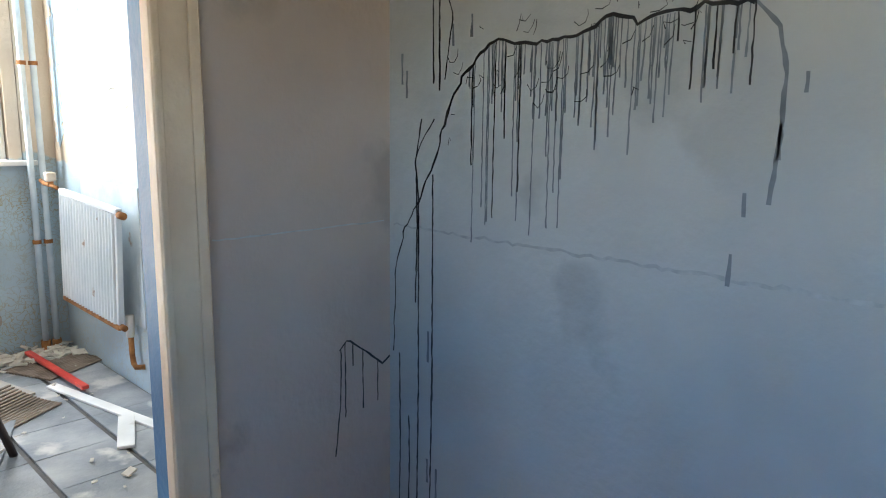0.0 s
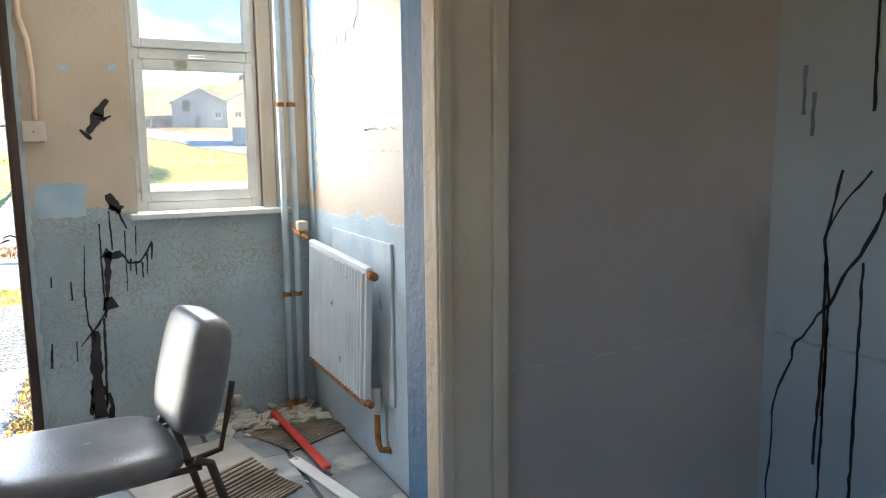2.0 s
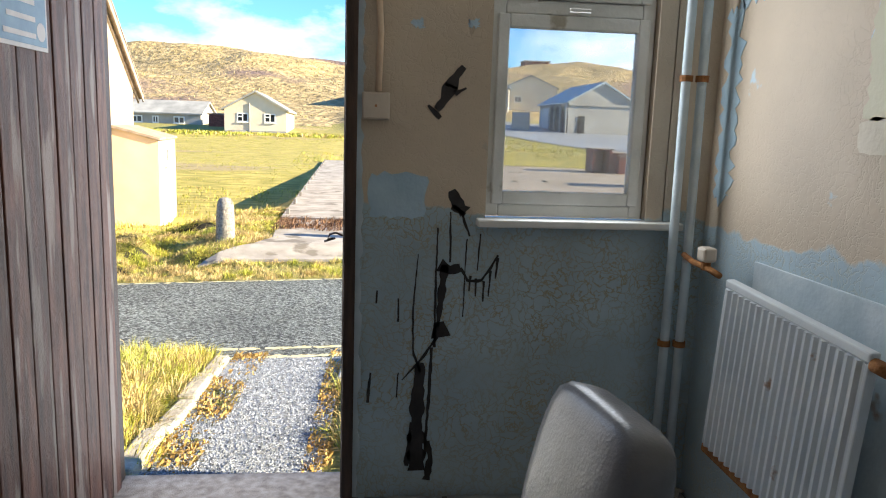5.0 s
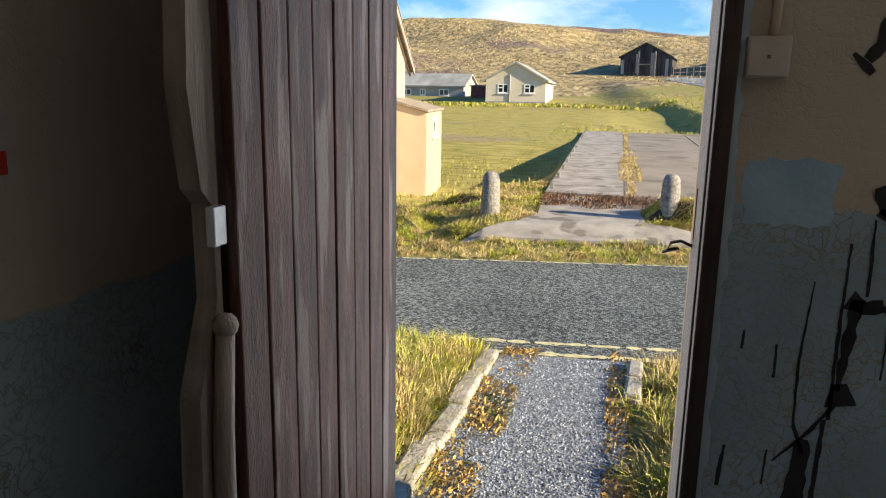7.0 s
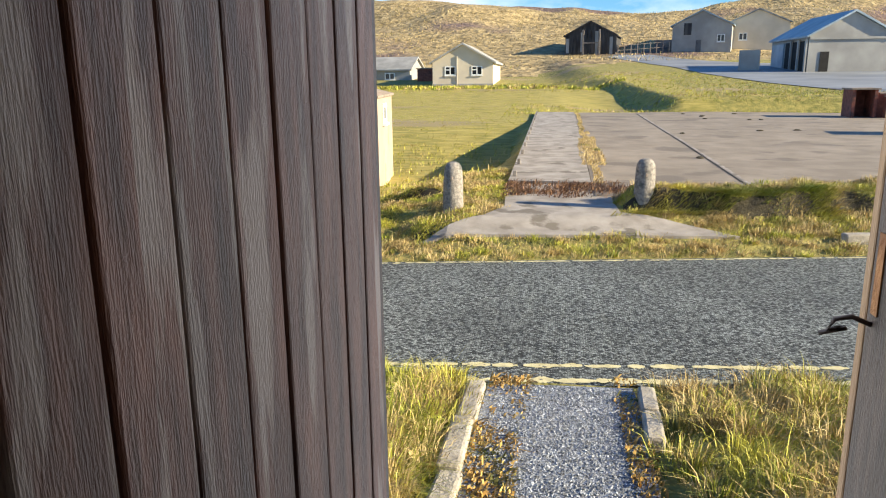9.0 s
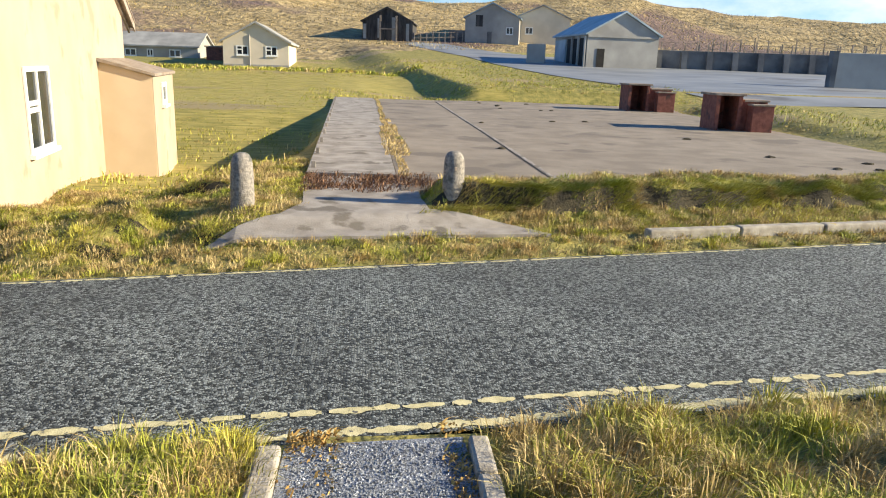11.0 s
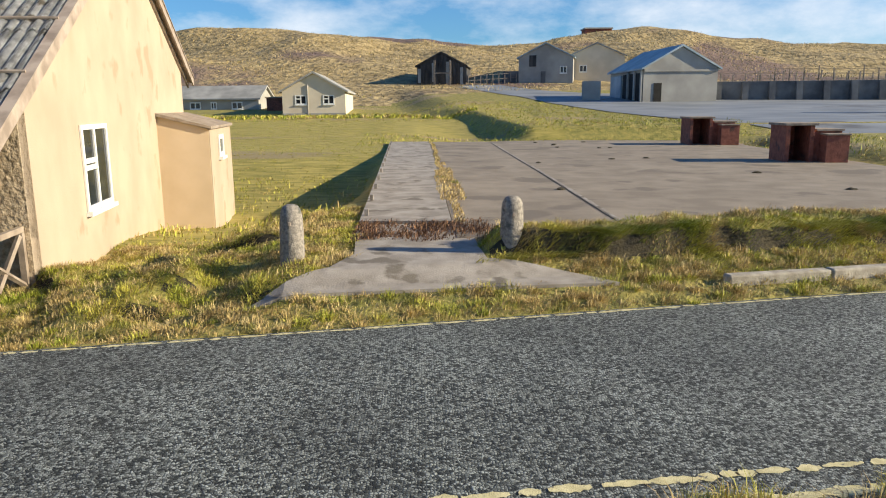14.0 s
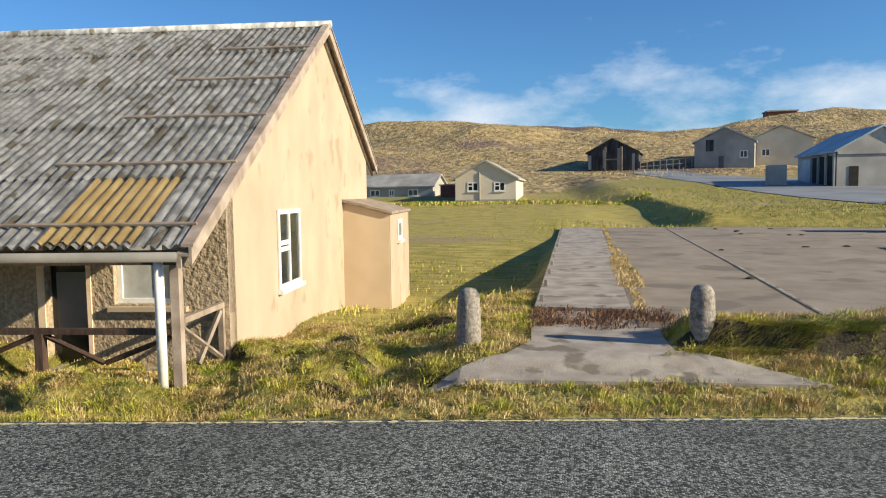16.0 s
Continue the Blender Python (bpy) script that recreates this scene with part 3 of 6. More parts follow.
# gravel path from the hut door
draped("path", [(-1.48, 0.2), (-0.66, 0.2), (-0.62, 3.10), (-1.5, 3.04)], M_GRAVEL, "loose blue-grey gravel path", lift=0.03, step=0.12)
draped("pavement", [(-2.85, 7.10), (0.95, 7.46), (0.6, 7.8), (-0.35, 8.15), (-0.40, 8.8), (-0.38, 10.6), (-2.0, 10.6), (-1.85, 8.5), (-2.05, 7.8)], M_APRON, "cracked grey concrete apron beside the road", lift=0.035, step=0.2, thick=0.05)

# the concrete parade slab and the narrow strip beside it
SLAB_Z = -0.26
draped("concrete_strip", [(-1.97, 10.7), (-0.64, 10.6), (-0.66, 34.4), (-2.48, 34.4)], M_APRON, "pale grey concrete strip along the slab", z=SLAB_Z + 0.03, thick=0.5)
draped("concrete_slab", [(-0.62, 9.4), (4.0, 9.9), (8.0, 10.7), (10.0, 12.0), (10.8, 15.4), (11.3, 20.5), (12.0, 29.2), (13.1, 33.0), (5.2, 35.3), (2.1, 34.4), (-0.65, 34.4)], M_CONC, "broad brown-grey concrete slab with a crack", z=SLAB_Z, thick=0.3)
draped("concrete_yard", [(3.6, 90), (8.6, 72), (9.7, 60), (10.3, 55), (11.7, 49), (13.3, 42), (15.6, 36.5), (21, 30.5), (70, 20), (90, 58), (60, 72), (17, 76), (12.5, 82), (9, 93), (5, 94)], M_YARD, "pale concrete yard before the barns, tinted blue-grey by sky reflection", lift=0.04, step=1.5)

# ---- the hut: shell ----
X_L, X_R, Y_OUT, Y_PART, CEIL = -1.78, 0.83, 0.20, -2.85, 2.45
DOOR_L, DOOR_R, HEAD = -1.46, -0.50, 2.08
wall_front = setting("wall_front", holed("y", 0.0, Y_OUT, X_L - 0.2, 1.12, -0.30, CEIL, [(DOOR_L, DOOR_R, -0.06, HEAD), (-0.03, 0.66, 1.085, 2.30)]), M_FRONT, "front wall with cracked blue dado and bare beige plaster", "wall")
wall_left = setting("wall_left", boxes((X_L - 0.2, X_L, Y_PART, 0.0, -0.30, CEIL)), M_LEFT, "side wall with cracked blue dado and beige plaster", "wall")
wall_right = setting("wall_right", boxes((X_R, 1.12, -2.73, 0.0, -0.30, CEIL)), M_SIDE, "side wall with peeling pale blue paint and bare plaster", "wall")
wall_partition = setting("wall_partition", holed("y", Y_PART, -2.73, X_L, 0.915, -0.30, CEIL, [(-0.78, 0.245, 0.0, 2.05)]), M_BROWN, "plain grey-beige partition wall with a doorway", "wall")
wall_inner_right = setting("wall_inner_right", boxes((0.915, 1.12, -6.2, -2.73, -0.30, CEIL)), M_GREY, "pale grey-blue wall with black paint runs", "wall")
wall_inner_back = setting("wall_inner_back", holed("y", -6.4, -6.2, -2.4, 1.12, -0.30, CEIL, [(-1.1, -0.25, 1.15, 1.97)]), M_GREY, "plain grey painted back wall with a window opening", "wall")
wall_inner_left = setting("wall_inner_left", holed("x", -2.4, -2.2, -6.2, -2.85, -0.30, CEIL, [(-5.2, -4.15, 1.05, 2.0)]), M_GREY, "plain grey painted wall with a window opening", "wall")
setting("wall_inner_front", boxes((-2.2, X_L, -2.85, -2.73, -0.30, CEIL)), M_BROWN, "short grey-beige wall beside the partition", "wall")
ceiling = setting("ceiling", boxes((-2.4, 1.12, -6.4, Y_OUT, CEIL, CEIL + 0.15)), M_CEIL, "plain off-white plaster ceiling", "ceiling")
floor = setting("floor", boxes((-2.2, 0.915, -6.2, 0.0, -0.25, -0.012)), M_SCREED, "dark dusty screed floor under tiles", "floor")
setting("door_sill", boxes((DOOR_L, DOOR_R, 0.002, Y_OUT + 0.03, -0.06, -0.012), bevel=0.006), M_BAREWOOD, "worn grey wooden door sill", "door sill")
setting("doorstep", boxes((-1.55, -0.45, Y_OUT + 0.003, 0.42, -0.4, -0.125), bevel=0.01), M_APRON, "grey concrete step below the door", "step")

# floor tiles, each a piece of the floor
tile_mesh = None
rt = random.Random(5)
for i in range(8):
    for j in range(9):
        x, y = X_L + 0.17 + i * 0.325, -0.165 - j * 0.305
        if x > X_R - 0.16 or y < -2.6:
            continue
        if tile_mesh is None:
            bm = boxes((-0.151, 0.151, -0.151, 0.151, 0.0, 0.011), bevel=0.0015)
            tile = link("tile", bm, M_TILE, floor)
            tile_mesh = tile.data
        else:
            tile = new("tile", tile_mesh)
            tile.parent = floor
        tile.matrix_basis = pose(x, y, -0.0112, rt.uniform(-0.3, 0.3), rt.uniform(-0.3, 0.3), rt.uniform(-0.6, 0.6))

# partition doorway: blue lining, cream casing
frame_in = thing("door_frame", pose(0, 0, 0), "cream and blue painted timber door frame, scuffed", "door frame", kind="structure")
part("lining", boxes((0.190, 0.243, -2.845, -2.70, 0.0, 2.02), bevel=0.004), M_BLUE, frame_in, "scuffed blue gloss lining")
part("lining", boxes((-0.778, -0.74, -2.845, -2.70, 0.0, 2.02), bevel=0.004), M_BLUE, frame_in)
part("head_lining", boxes((-0.74, 0.190, -2.845, -2.70, 2.012, 2.048), bevel=0.004), M_BLUE, frame_in)
part("stop", boxes((0.176, 0.1898, -2.8515, -2.808, 0.0, 2.01), bevel=0.003), M_CASING, frame_in, "chipped cream door stop")
for n_, x0, x1 in (("casing", 0.170, 0.292), ("casing", -0.835, -0.72)):
    bm = boxes((x0, x1, -2.868, -2.8525, 0.0, 2.09), bevel=0.004)
    a = x0 if x0 > 0 else x1 - 0.022
    block(bm, a, a + 0.022, -2.880, -2.868, 0.0, 2.09, bevel=0.005)
    b2 = x1 - 0.03 if x0 > 0 else x0
    block(bm, b2, b2 + 0.03, -2.877, -2.868, 0.0, 2.09, bevel=0.006)
    part(n_, bm, M_CASING, frame_in, "chipped cream casing")
part("head_casing", boxes((-0.72, 0.170, -2.872, -2.8525, 2.0, 2.09), bevel=0.004), M_CASING, frame_in)

# outer door frame
frame_out = thing("door_frame", pose(0, 0, 0), "dark stained outer door frame with bare worn edges", "door frame", kind="structure")
part("jamb", boxes((DOOR_R - 0.055, DOOR_R - 0.002, 0.0, 0.174, -0.012, HEAD - 0.05), bevel=0.004), M_DARKWOOD, frame_out)
# Light on the jamb's outer edge is put into this tan wood colour.
part("jamb", boxes((DOOR_R - 0.055, DOOR_R - 0.002, 0.176, 0.205, -0.012, HEAD - 0.05), bevel=0.004), M_RAWWOOD, frame_out, "bare jamb face in a sunlit tan")
part("jamb", boxes((DOOR_L + 0.002, DOOR_L + 0.04, 0.05, 0.205, -0.012, HEAD - 0.05), bevel=0.004), M_DARKWOOD, frame_out)
part("head", boxes((DOOR_L + 0.002, DOOR_R - 0.002, 0.0, 0.205, HEAD - 0.048, HEAD - 0.002), bevel=0.004), M_DARKWOOD, frame_out)
part("architrave", boxes((DOOR_R - 0.05, DOOR_R - 0.008, -0.045, -0.002, 0.0, HEAD), bevel=0.004), M_DARKWOOD, frame_out)
# torn pale paint along the architrave
rr = random.Random(4)
left, right = [], []
for i in range(70):
    z = i * HEAD / 69
    left.append((DOOR_R - 0.008, z))
    right.append((DOOR_R + 0.012 + rr.uniform(-0.007, 0.009), z))
bm = bmesh.new()
lo = [bm.verts.new((x, -0.012, z)) for x, z in left]
hi = [bm.verts.new((x, -0.012, z)) for x, z in right]
lb = [bm.verts.new((x, -0.002, z)) for x, z in left]
hb = [bm.verts.new((x, -0.002, z)) for x, z in right]
for i in range(69):
    bm.faces.new((lo[i], lo[i + 1], hi[i + 1], hi[i]))
    bm.faces.new((hi[i], hi[i + 1], hb[i + 1], hb[i]))
    bm.faces.new((lo[i], lo[i + 1], lb[i + 1], lb[i]))
part("paint_edge", bm, M_PIPE, frame_out, "torn pale blue paint edge")
part("strike_plate", boxes((DOOR_R - 0.0575, DOOR_R - 0.0552, 0.13, 0.155, 1.02, 1.16)), M_RUST, frame_out, "rusty strike plate")
part("hook", tube([(DOOR_R - 0.055, 0.15, 1.00), (DOOR_R - 0.085, 0.155, 1.012), (DOOR_R - 0.11, 0.16, 1.005), (DOOR_R - 0.118, 0.163, 0.985), (DOOR_R - 0.09, 0.16, 0.99), (DOOR_R - 0.13, 0.17, 0.975)], 0.005, 6), M_BLACKSTEEL, frame_out, "bent iron hook", smooth=True)

# the open plank door, swung into the room
LEAF = pose(-1.432, 0.075, 0.0, 0, 0, -92.0)       # local x runs from the hinge to the free edge
door = thing("door_1", LEAF, "open brown tongue-and-groove plank door, weathered and splintered", "door", kind="structure")
WIDTHS = [0.085, 0.098, 0.105, 0.112, 0.106, 0.112, 0.108, 0.104]
x = 0.0
rd = random.Random(9)
for i, w in enumerate(WIDTHS):
    bm = bmesh.new()
    block(bm, x + 0.0025, x + w - 0.0025, 0.018, 0.042 + rd.uniform(-0.001, 0.0015), 0.015, 2.0, bevel=0.004)
    part("board", bm, M_PLANK, door)
    x += w
LW = x
for z0, z1 in ((0.2, 0.34), (0.98, 1.12), (1.74, 1.88)):
    part("ledge", boxes((0.02, LW - 0.02, -0.014, 0.017, z0, z1), bevel=0.004), M_DARKWOOD, door)
bm = bmesh.new()                                 # splintered stile on the free edge
prof = [(0.0, 0.095), (0.50, 0.10), (0.86, 0.085), (1.0, 0.03), (1.03, 0.018), (1.20, 0.02), (1.23, 0.05), (1.40, 0.075), (1.62, 0.06), (1.70, 0.085), (2.0, 0.09)]
for y0, y1 in ((-0.03, 0.012),):
    lo = [bm.verts.new((LW + 0.008, y0, max(z, 0.015))) for z, w in prof]
    hi = [bm.verts.new((LW + 0.008 + w, y0, max(z, 0.015))) for z, w in prof]
    lb = [bm.verts.new((LW + 0.008, y1, max(z, 0.015))) for z, w in prof]
    hb = [bm.verts.new((LW + 0.008 + w, y1, max(z, 0.015))) for z, w in prof]
    for i in range(len(prof) - 1):
        bm.faces.new((lo[i], lo[i + 1], hi[i + 1], hi[i]))
        bm.faces.new((lb[i], hb[i], hb[i + 1], lb[i + 1]))
        bm.faces.new((hi[i], hi[i + 1], hb[i + 1], hb[i]))
        bm.faces.new((lo[i], lb[i], lb[i + 1], lo[i + 1]))
    bm.faces.new((lo[0], hi[0], hb[0], lb[0]))
    bm.faces.new((lo[-1], lb[-1], hb[-1], hi[-1]))
part("stile", bm, M_BAREWOOD, door, "splintered grey stile")
part("latch_plate", boxes((LW + 0.012, LW + 0.052, 0.0125, 0.03, 1.13, 1.20), bevel=0.003), M_METAL, door, "bright metal latch case")
bm = tube([(LW + 0.055, 0.02, 0.0), (LW + 0.06, 0.024, 0.4), (LW + 0.05, 0.026, 0.78), (LW + 0.035, 0.03, 0.97)], 0.026, 8, r_end=0.018)
bmesh.ops.create_icosphere(bm, subdivisions=2, radius=0.024, matrix=Matrix.Translation((LW + 0.034, 0.031, 0.985)))
part("split_rail", bm, M_BAREWOOD, door, "split rounded edge rail", smooth=True)
sign = thing("warning_sign", LEAF @ pose(0.44, 0.0445, 1.60), "faded notice with red and blue panels on the door", "sign")
part("plate", boxes((0.0, 0.275, 0.0, 0.003, 0.0, 0.36), bevel=0.001), M_SIGN, sign)
part("blue_panel", boxes((0.01, 0.265, 0.0031, 0.0042, 0.012, 0.17)), M_SIGNBLUE, sign)
part("red_panel", boxes((0.01, 0.265, 0.0031, 0.0042, 0.19, 0.345)), M_SIGNRED, sign)
bm = bmesh.new()
for k in range(7):
    z0 = 0.03 + k * 0.045
    block(bm, 0.075, 0.25 - 0.02 * (k % 3), 0.0043, 0.0052, z0, z0 + 0.014)
part("text_bars", bm, M_SIGN, sign)
for c in (0.052, 0.272):
    bm = bmesh.new()
    bmesh.ops.create_circle(bm, cap_ends=True, segments=20, radius=0.026, matrix=Matrix.Translation((0.042, 0.0048, c - 0.0)) @ Matrix.Rotation(radians(90), 4, "X"))
    part("symbol", bm, M_SIGN, sign)

# remnants of other coats of paint on the plaster
def paint_patch(a0, a1, b0, b1, place, mat, label, seed, rough_=0.02):
    """A flake-edged coat of paint on a wall, from a0 to a1 along it and b0 to b1 up it; place(a, b, lift) puts it."""
    r = random.Random(seed)
    n = max(6, int((a1 - a0) / 0.025))
    k = max(6, int((b1 - b0) / 0.025))
    ring = [(a0 + (a1 - a0) * i / n, b0 + r.uniform(-rough_, rough_)) for i in range(n)]
    ring += [(a1 + r.uniform(-rough_, rough_), b0 + (b1 - b0) * i / k) for i in range(k)]
    ring += [(a1 - (a1 - a0) * i / n, b1 + r.uniform(-rough_, rough_)) for i in range(n)]
    ring += [(a0 + r.uniform(-rough_, rough_), b1 - (b1 - b0) * i / k) for i in range(k)]
    bm = bmesh.new()
    top, low_ = [bm.verts.new(place(a, b, 0.003)) for a, b in ring], [bm.verts.new(place(a, b, 0.0005)) for a, b in ring]
    bm.faces.new(top)
    for i in range(len(ring)):
        j = (i + 1) % len(ring)
        bm.faces.new((top[i], top[j], low_[j], low_[i]))
    return setting("paint_patch", bm, mat, label, "paint patch")


on_side = lambda a, b, d: (X_R - d, a, b)
on_front = lambda a, b, d: (a, -d, b)
M_PATCHBLUE = surface("flaking_pale_blue_paint", (0.36, 0.52, 0.64), (0.50, 0.65, 0.74), 6, 0.5, 0.3, 60, c3=(0.58, 0.50, 0.40), s3=9, t3=0.66)
M_PATCHCREAM = surface("old_yellow_cream_paint", (0.56, 0.53, 0.36), (0.66, 0.63, 0.47), 2, 0.5, 0.2, 60, c3=(0.48, 0.46, 0.36), s3=5, t3=0.66)
M_PATCHPALE = surface("pale_bare_skim", (0.70, 0.64, 0.52), (0.78, 0.72, 0.61), 4, 0.7, 0.2, 60)
paint_patch(-2.68, -0.84, 1.485, CEIL - 0.01, on_side, M_PATCHCREAM, "old yellowish cream paint on the side wall", 3, 0.012)
paint_patch(-2.68, -0.83, 1.395, 1.482, on_side, M_PATCHPALE, "pale band of skim below the cream paint", 4, 0.008)
paint_patch(-0.80, -0.10, 1.90, CEIL - 0.01, on_side, M_PATCHBLUE, "flaking pale blue paint high on the side wall", 5, 0.035)
paint_patch(-0.16, -0.06, 1.20, 1.88, on_side, M_PATCHBLUE, "strip of flaking blue paint beside the pipes", 6, 0.03)
paint_patch(-0.46, -0.25, 1.10, 1.255, on_front, M_PATCHBLUE, "square remnant of blue paint on the front wall", 7, 0.010)
paint_patch(-0.32, -0.28, 1.775, 1.805, on_front, M_PATCHBLUE, "small fleck of blue paint on the plaster", 8, 0.008)
paint_patch(-0.12, -0.08, 1.785, 1.812, on_front, M_PATCHBLUE, "small fleck of blue paint on the plaster", 9, 0.008)

# the window
win = thing("window_1", pose(0, 0, 0), "white painted casement window with chipped dirty frame", "window", kind="structure")
WX0, WX1, WZ0, WZ1 = -0.028, 0.585, 1.105, 2.28
bm = boxes((WX0, WX0 + 0.05, 0.035, 0.11, WZ0, WZ1), (WX1 - 0.05, WX1, 0.035, 0.11, WZ0, WZ1), (WX0 + 0.05, WX1 - 0.05, 0.035, 0.11, WZ0, WZ0 + 0.045), (WX0 + 0.05, WX1 - 0.05, 0.035, 0.11, WZ1 - 0.05, WZ1), (WX0 + 0.05, WX1 - 0.05, 0.035, 0.11, 1.845, 1.895), bevel=0.005)
part("window_frame", bm, M_WHITE, win)
for n_, z0, z1, e in (("casement", 1.152, 1.843, 0.048), ("vent_casement", 1.897, 2.228, 0.045)):
    x0, x1 = WX0 + 0.052, WX1 - 0.052
    sx0, sx1 = (x0 - 0.03, x1 + 0.03)
    bm = boxes((sx0, x0 + 0.012, 0.022, 0.066, z0, z1), (x1 - 0.012, sx1, 0.022, 0.066, z0, z1), (x0 + 0.012, x1 - 0.012, 0.022, 0.066, z0, z0 + e), (x0 + 0.012, x1 - 0.012, 0.022, 0.066, z1 - e, z1), bevel=0.005)
    cs = part(n_, bm, M_WHITE, win, "chipped white opening light")
    pane = part("pane", boxes((x0 + 0.010, x1 - 0.010, 0.048, 0.052, z0 + e - 0.003, z1 - e + 0.003)), M_GLASS, cs)
    pane.visible_shadow = False
part("catch", boxes((0.25, 0.33, 0.008, 0.022, 1.855, 1.868), bevel=0.003), M_WHITE, win)
part("window_sill", boxes((-0.065, 0.72, -0.06, 0.034, 1.072, 1.100), bevel=0.006), M_WHITE, win, "cracked white window sill")
part("reveal_lining", boxes((WX1 + 0.004, 0.655, -0.001, 0.19, 1.102, 2.295)), M_SIDE, win)

# pipes in the corner
for px, py in ((0.672, -0.075), (0.728, -0.085)):
    pipe = thing("pipe", pose(px, py, 0), "pale blue painted vertical steel pipe with rust", "pipe", "corner pipes")
    part("tube", tube([(0, 0, 0.0), (0.003, 0, 0.9), (0, 0.002, 1.7), (0, 0, CEIL)], 0.017, 12), M_PIPE, pipe, smooth=True)
    for z in (0.63, 1.62):
        part("clip", tube([(0, 0, z), (0, 0, z + 0.022)], 0.024, 12), M_RUST, pipe, "rusty pipe clip")
    part("foot", tube([(0, 0, 0.0), (0, 0, 0.06)], 0.026, 10), M_RUST, pipe, "rusted pipe foot")
cond = thing("conduit", pose(-0.435, -0.022, 0), "rust-streaked vertical conduit above the junction box", "conduit")
part("tube", tube([(0, 0, 1.545), (0.005, 0, 1.75), (-0.004, 0.004, 1.9), (-0.03, 0.004, 2.0), (-0.03, 0, CEIL)], 0.012, 8), M_CASING, cond, smooth=True)
jb = thing("junction_box", pose(-0.443, 0, 1.495), "cream plastic junction box on the wall", "junction box")
part("box", boxes((-0.049, 0.049, -0.033, -0.001, -0.048, 0.048), bevel=0.006), M_PLASTIC, jb)
part("lid", boxes((-0.046, 0.046, -0.039, -0.0335, -0.045, 0.045), bevel=0.004), M_PLASTIC, jb)
part("screw", boxes((-0.004, 0.004, -0.041, -0.0392, -0.004, 0.004)), M_RUST, jb)

# the radiator, hanging off the wall at its near end
rad = thing("radiator", Matrix.Translation((0.690, -0.43, 0.37)) @ Euler((0, radians(5.0), radians(-85.0))).to_matrix().to_4x4(), "white panel radiator with rusty edges, hanging askew", "radiator")
RLEN, RH = 0.62, 0.61
bm = bmesh.new()
n_fl = 19
front = []
for i in range(n_fl * 4 + 1):
    s = i / (n_fl * 4)
    ph = (i % 4)
    d = 0.0 if ph in (0, 3) else 0.011
    front.append((0.015 + s * (RLEN - 0.03), -0.012 - d))
prof = front + [(RLEN - 0.015, 0.012), (0.015, 0.012)]
body = extrude_poly(prof, "z", 0.03, RH - 0.03)
part("panel", body, M_RAD, rad)
part("bottom_edge", boxes((0.0, RLEN, -0.016, 0.016, 0.0, 0.029), bevel=0.006), M_RUST, rad, "rusted lower edge")
part("top_edge", boxes((0.0, RLEN, -0.016, 0.016, RH - 0.029, RH), bevel=0.006), M_RAD, rad)
for xx in (0.0, RLEN - 0.014):
    part("side_edge", boxes((xx, xx + 0.014, -0.015, 0.015, 0.03, RH - 0.03), bevel=0.004), M_RAD, rad)
part("bleed_valve", tube([(RLEN, 0, RH - 0.03), (RLEN + 0.045, 0, RH - 0.03)], 0.018, 10), M_RUST, rad, "rusty bleed nut", smooth=True)
part("drain_nut", tube([(RLEN, 0, 0.02), (RLEN + 0.035, 0, 0.02)], 0.015, 10), M_RUST, rad, smooth=True)
val = thing("radiator_valve", pose(0.70, -0.30, 1.0), "cream plastic thermostatic valve on the pipe", "valve")
part("knob", boxes((-0.025, 0.025, -0.03, 0.03, 0.0, 0.05), bevel=0.01), M_PLASTIC, val)
part("pipe", tube([(0.01, 0.20, -0.01), (0, 0.10, -0.02), (0, 0, -0.02), (0, -0.10, -0.03)], 0.011, 8), M_RUST, val, smooth=True)
part("stem", tube([(0, 0, -0.03), (0, 0, 0.0)], 0.016, 8), M_RUST, val)
stub = thing("pipe_stub", pose(0.795, -1.02, 0), "rusty bent pipe with a white cap by the wall", "pipe")
part("pipe", tube([(0, 0, 0.30), (0, 0, 0.18), (0.0, -0.012, 0.135), (0.0, -0.04, 0.12), (0.034, -0.065, 0.12)], 0.014, 10), M_RUST, stub, smooth=True)
part("cap", tube([(0, 0, 0.27), (0, 0, 0.38)], 0.021, 10), M_WHITE, stub, "white plastic cap", smooth=True)
# Panel added where the wall only holds the radiator's shadow.
bd = thing("shade_panel", pose(0, 0, 0), "pale blue panel standing for the radiator's shadow on the wall", "board")
part("sheet", boxes((X_R - 0.012, X_R - 0.001, -1.15, -0.40, 0.33, 1.02), bevel=0.002), M_PIPE, bd)

# the chair
chair = thing("chair", pose(-0.285, -1.255, 0.0, 0, 0, 8), "grey vinyl padded chair with dark steel legs", "chair")


def cushion(sx_, sy_, sz_, name, m, label):
    bm = bmesh.new()
    block(bm, -sx_ / 2, sx_ / 2, -sy_ / 2, sy_ / 2, -sz_ / 2, sz_ / 2)
    bmesh.ops.subdivide_edges(bm, edges=bm.edges[:], cuts=7, use_grid_fill=True)
    for v in bm.verts:
        p = Vector((v.co.x / sx_ * 2, v.co.y / sy_ * 2, v.co.z / sz_ * 2))
        k = (abs(p.x) ** 5 + abs(p.y) ** 5 + abs(p.z) ** 3.2) ** (1 / 4.5)
        k = max(k, 1e-6)
        big = max(abs(p.x), abs(p.y), abs(p.z))
        v.co *= big / k if k > 0 else 1
    for v in bm.verts:
        v.co = m @ v.co
    return part(name, bm, M_VINYL, chair, label, smooth=True)


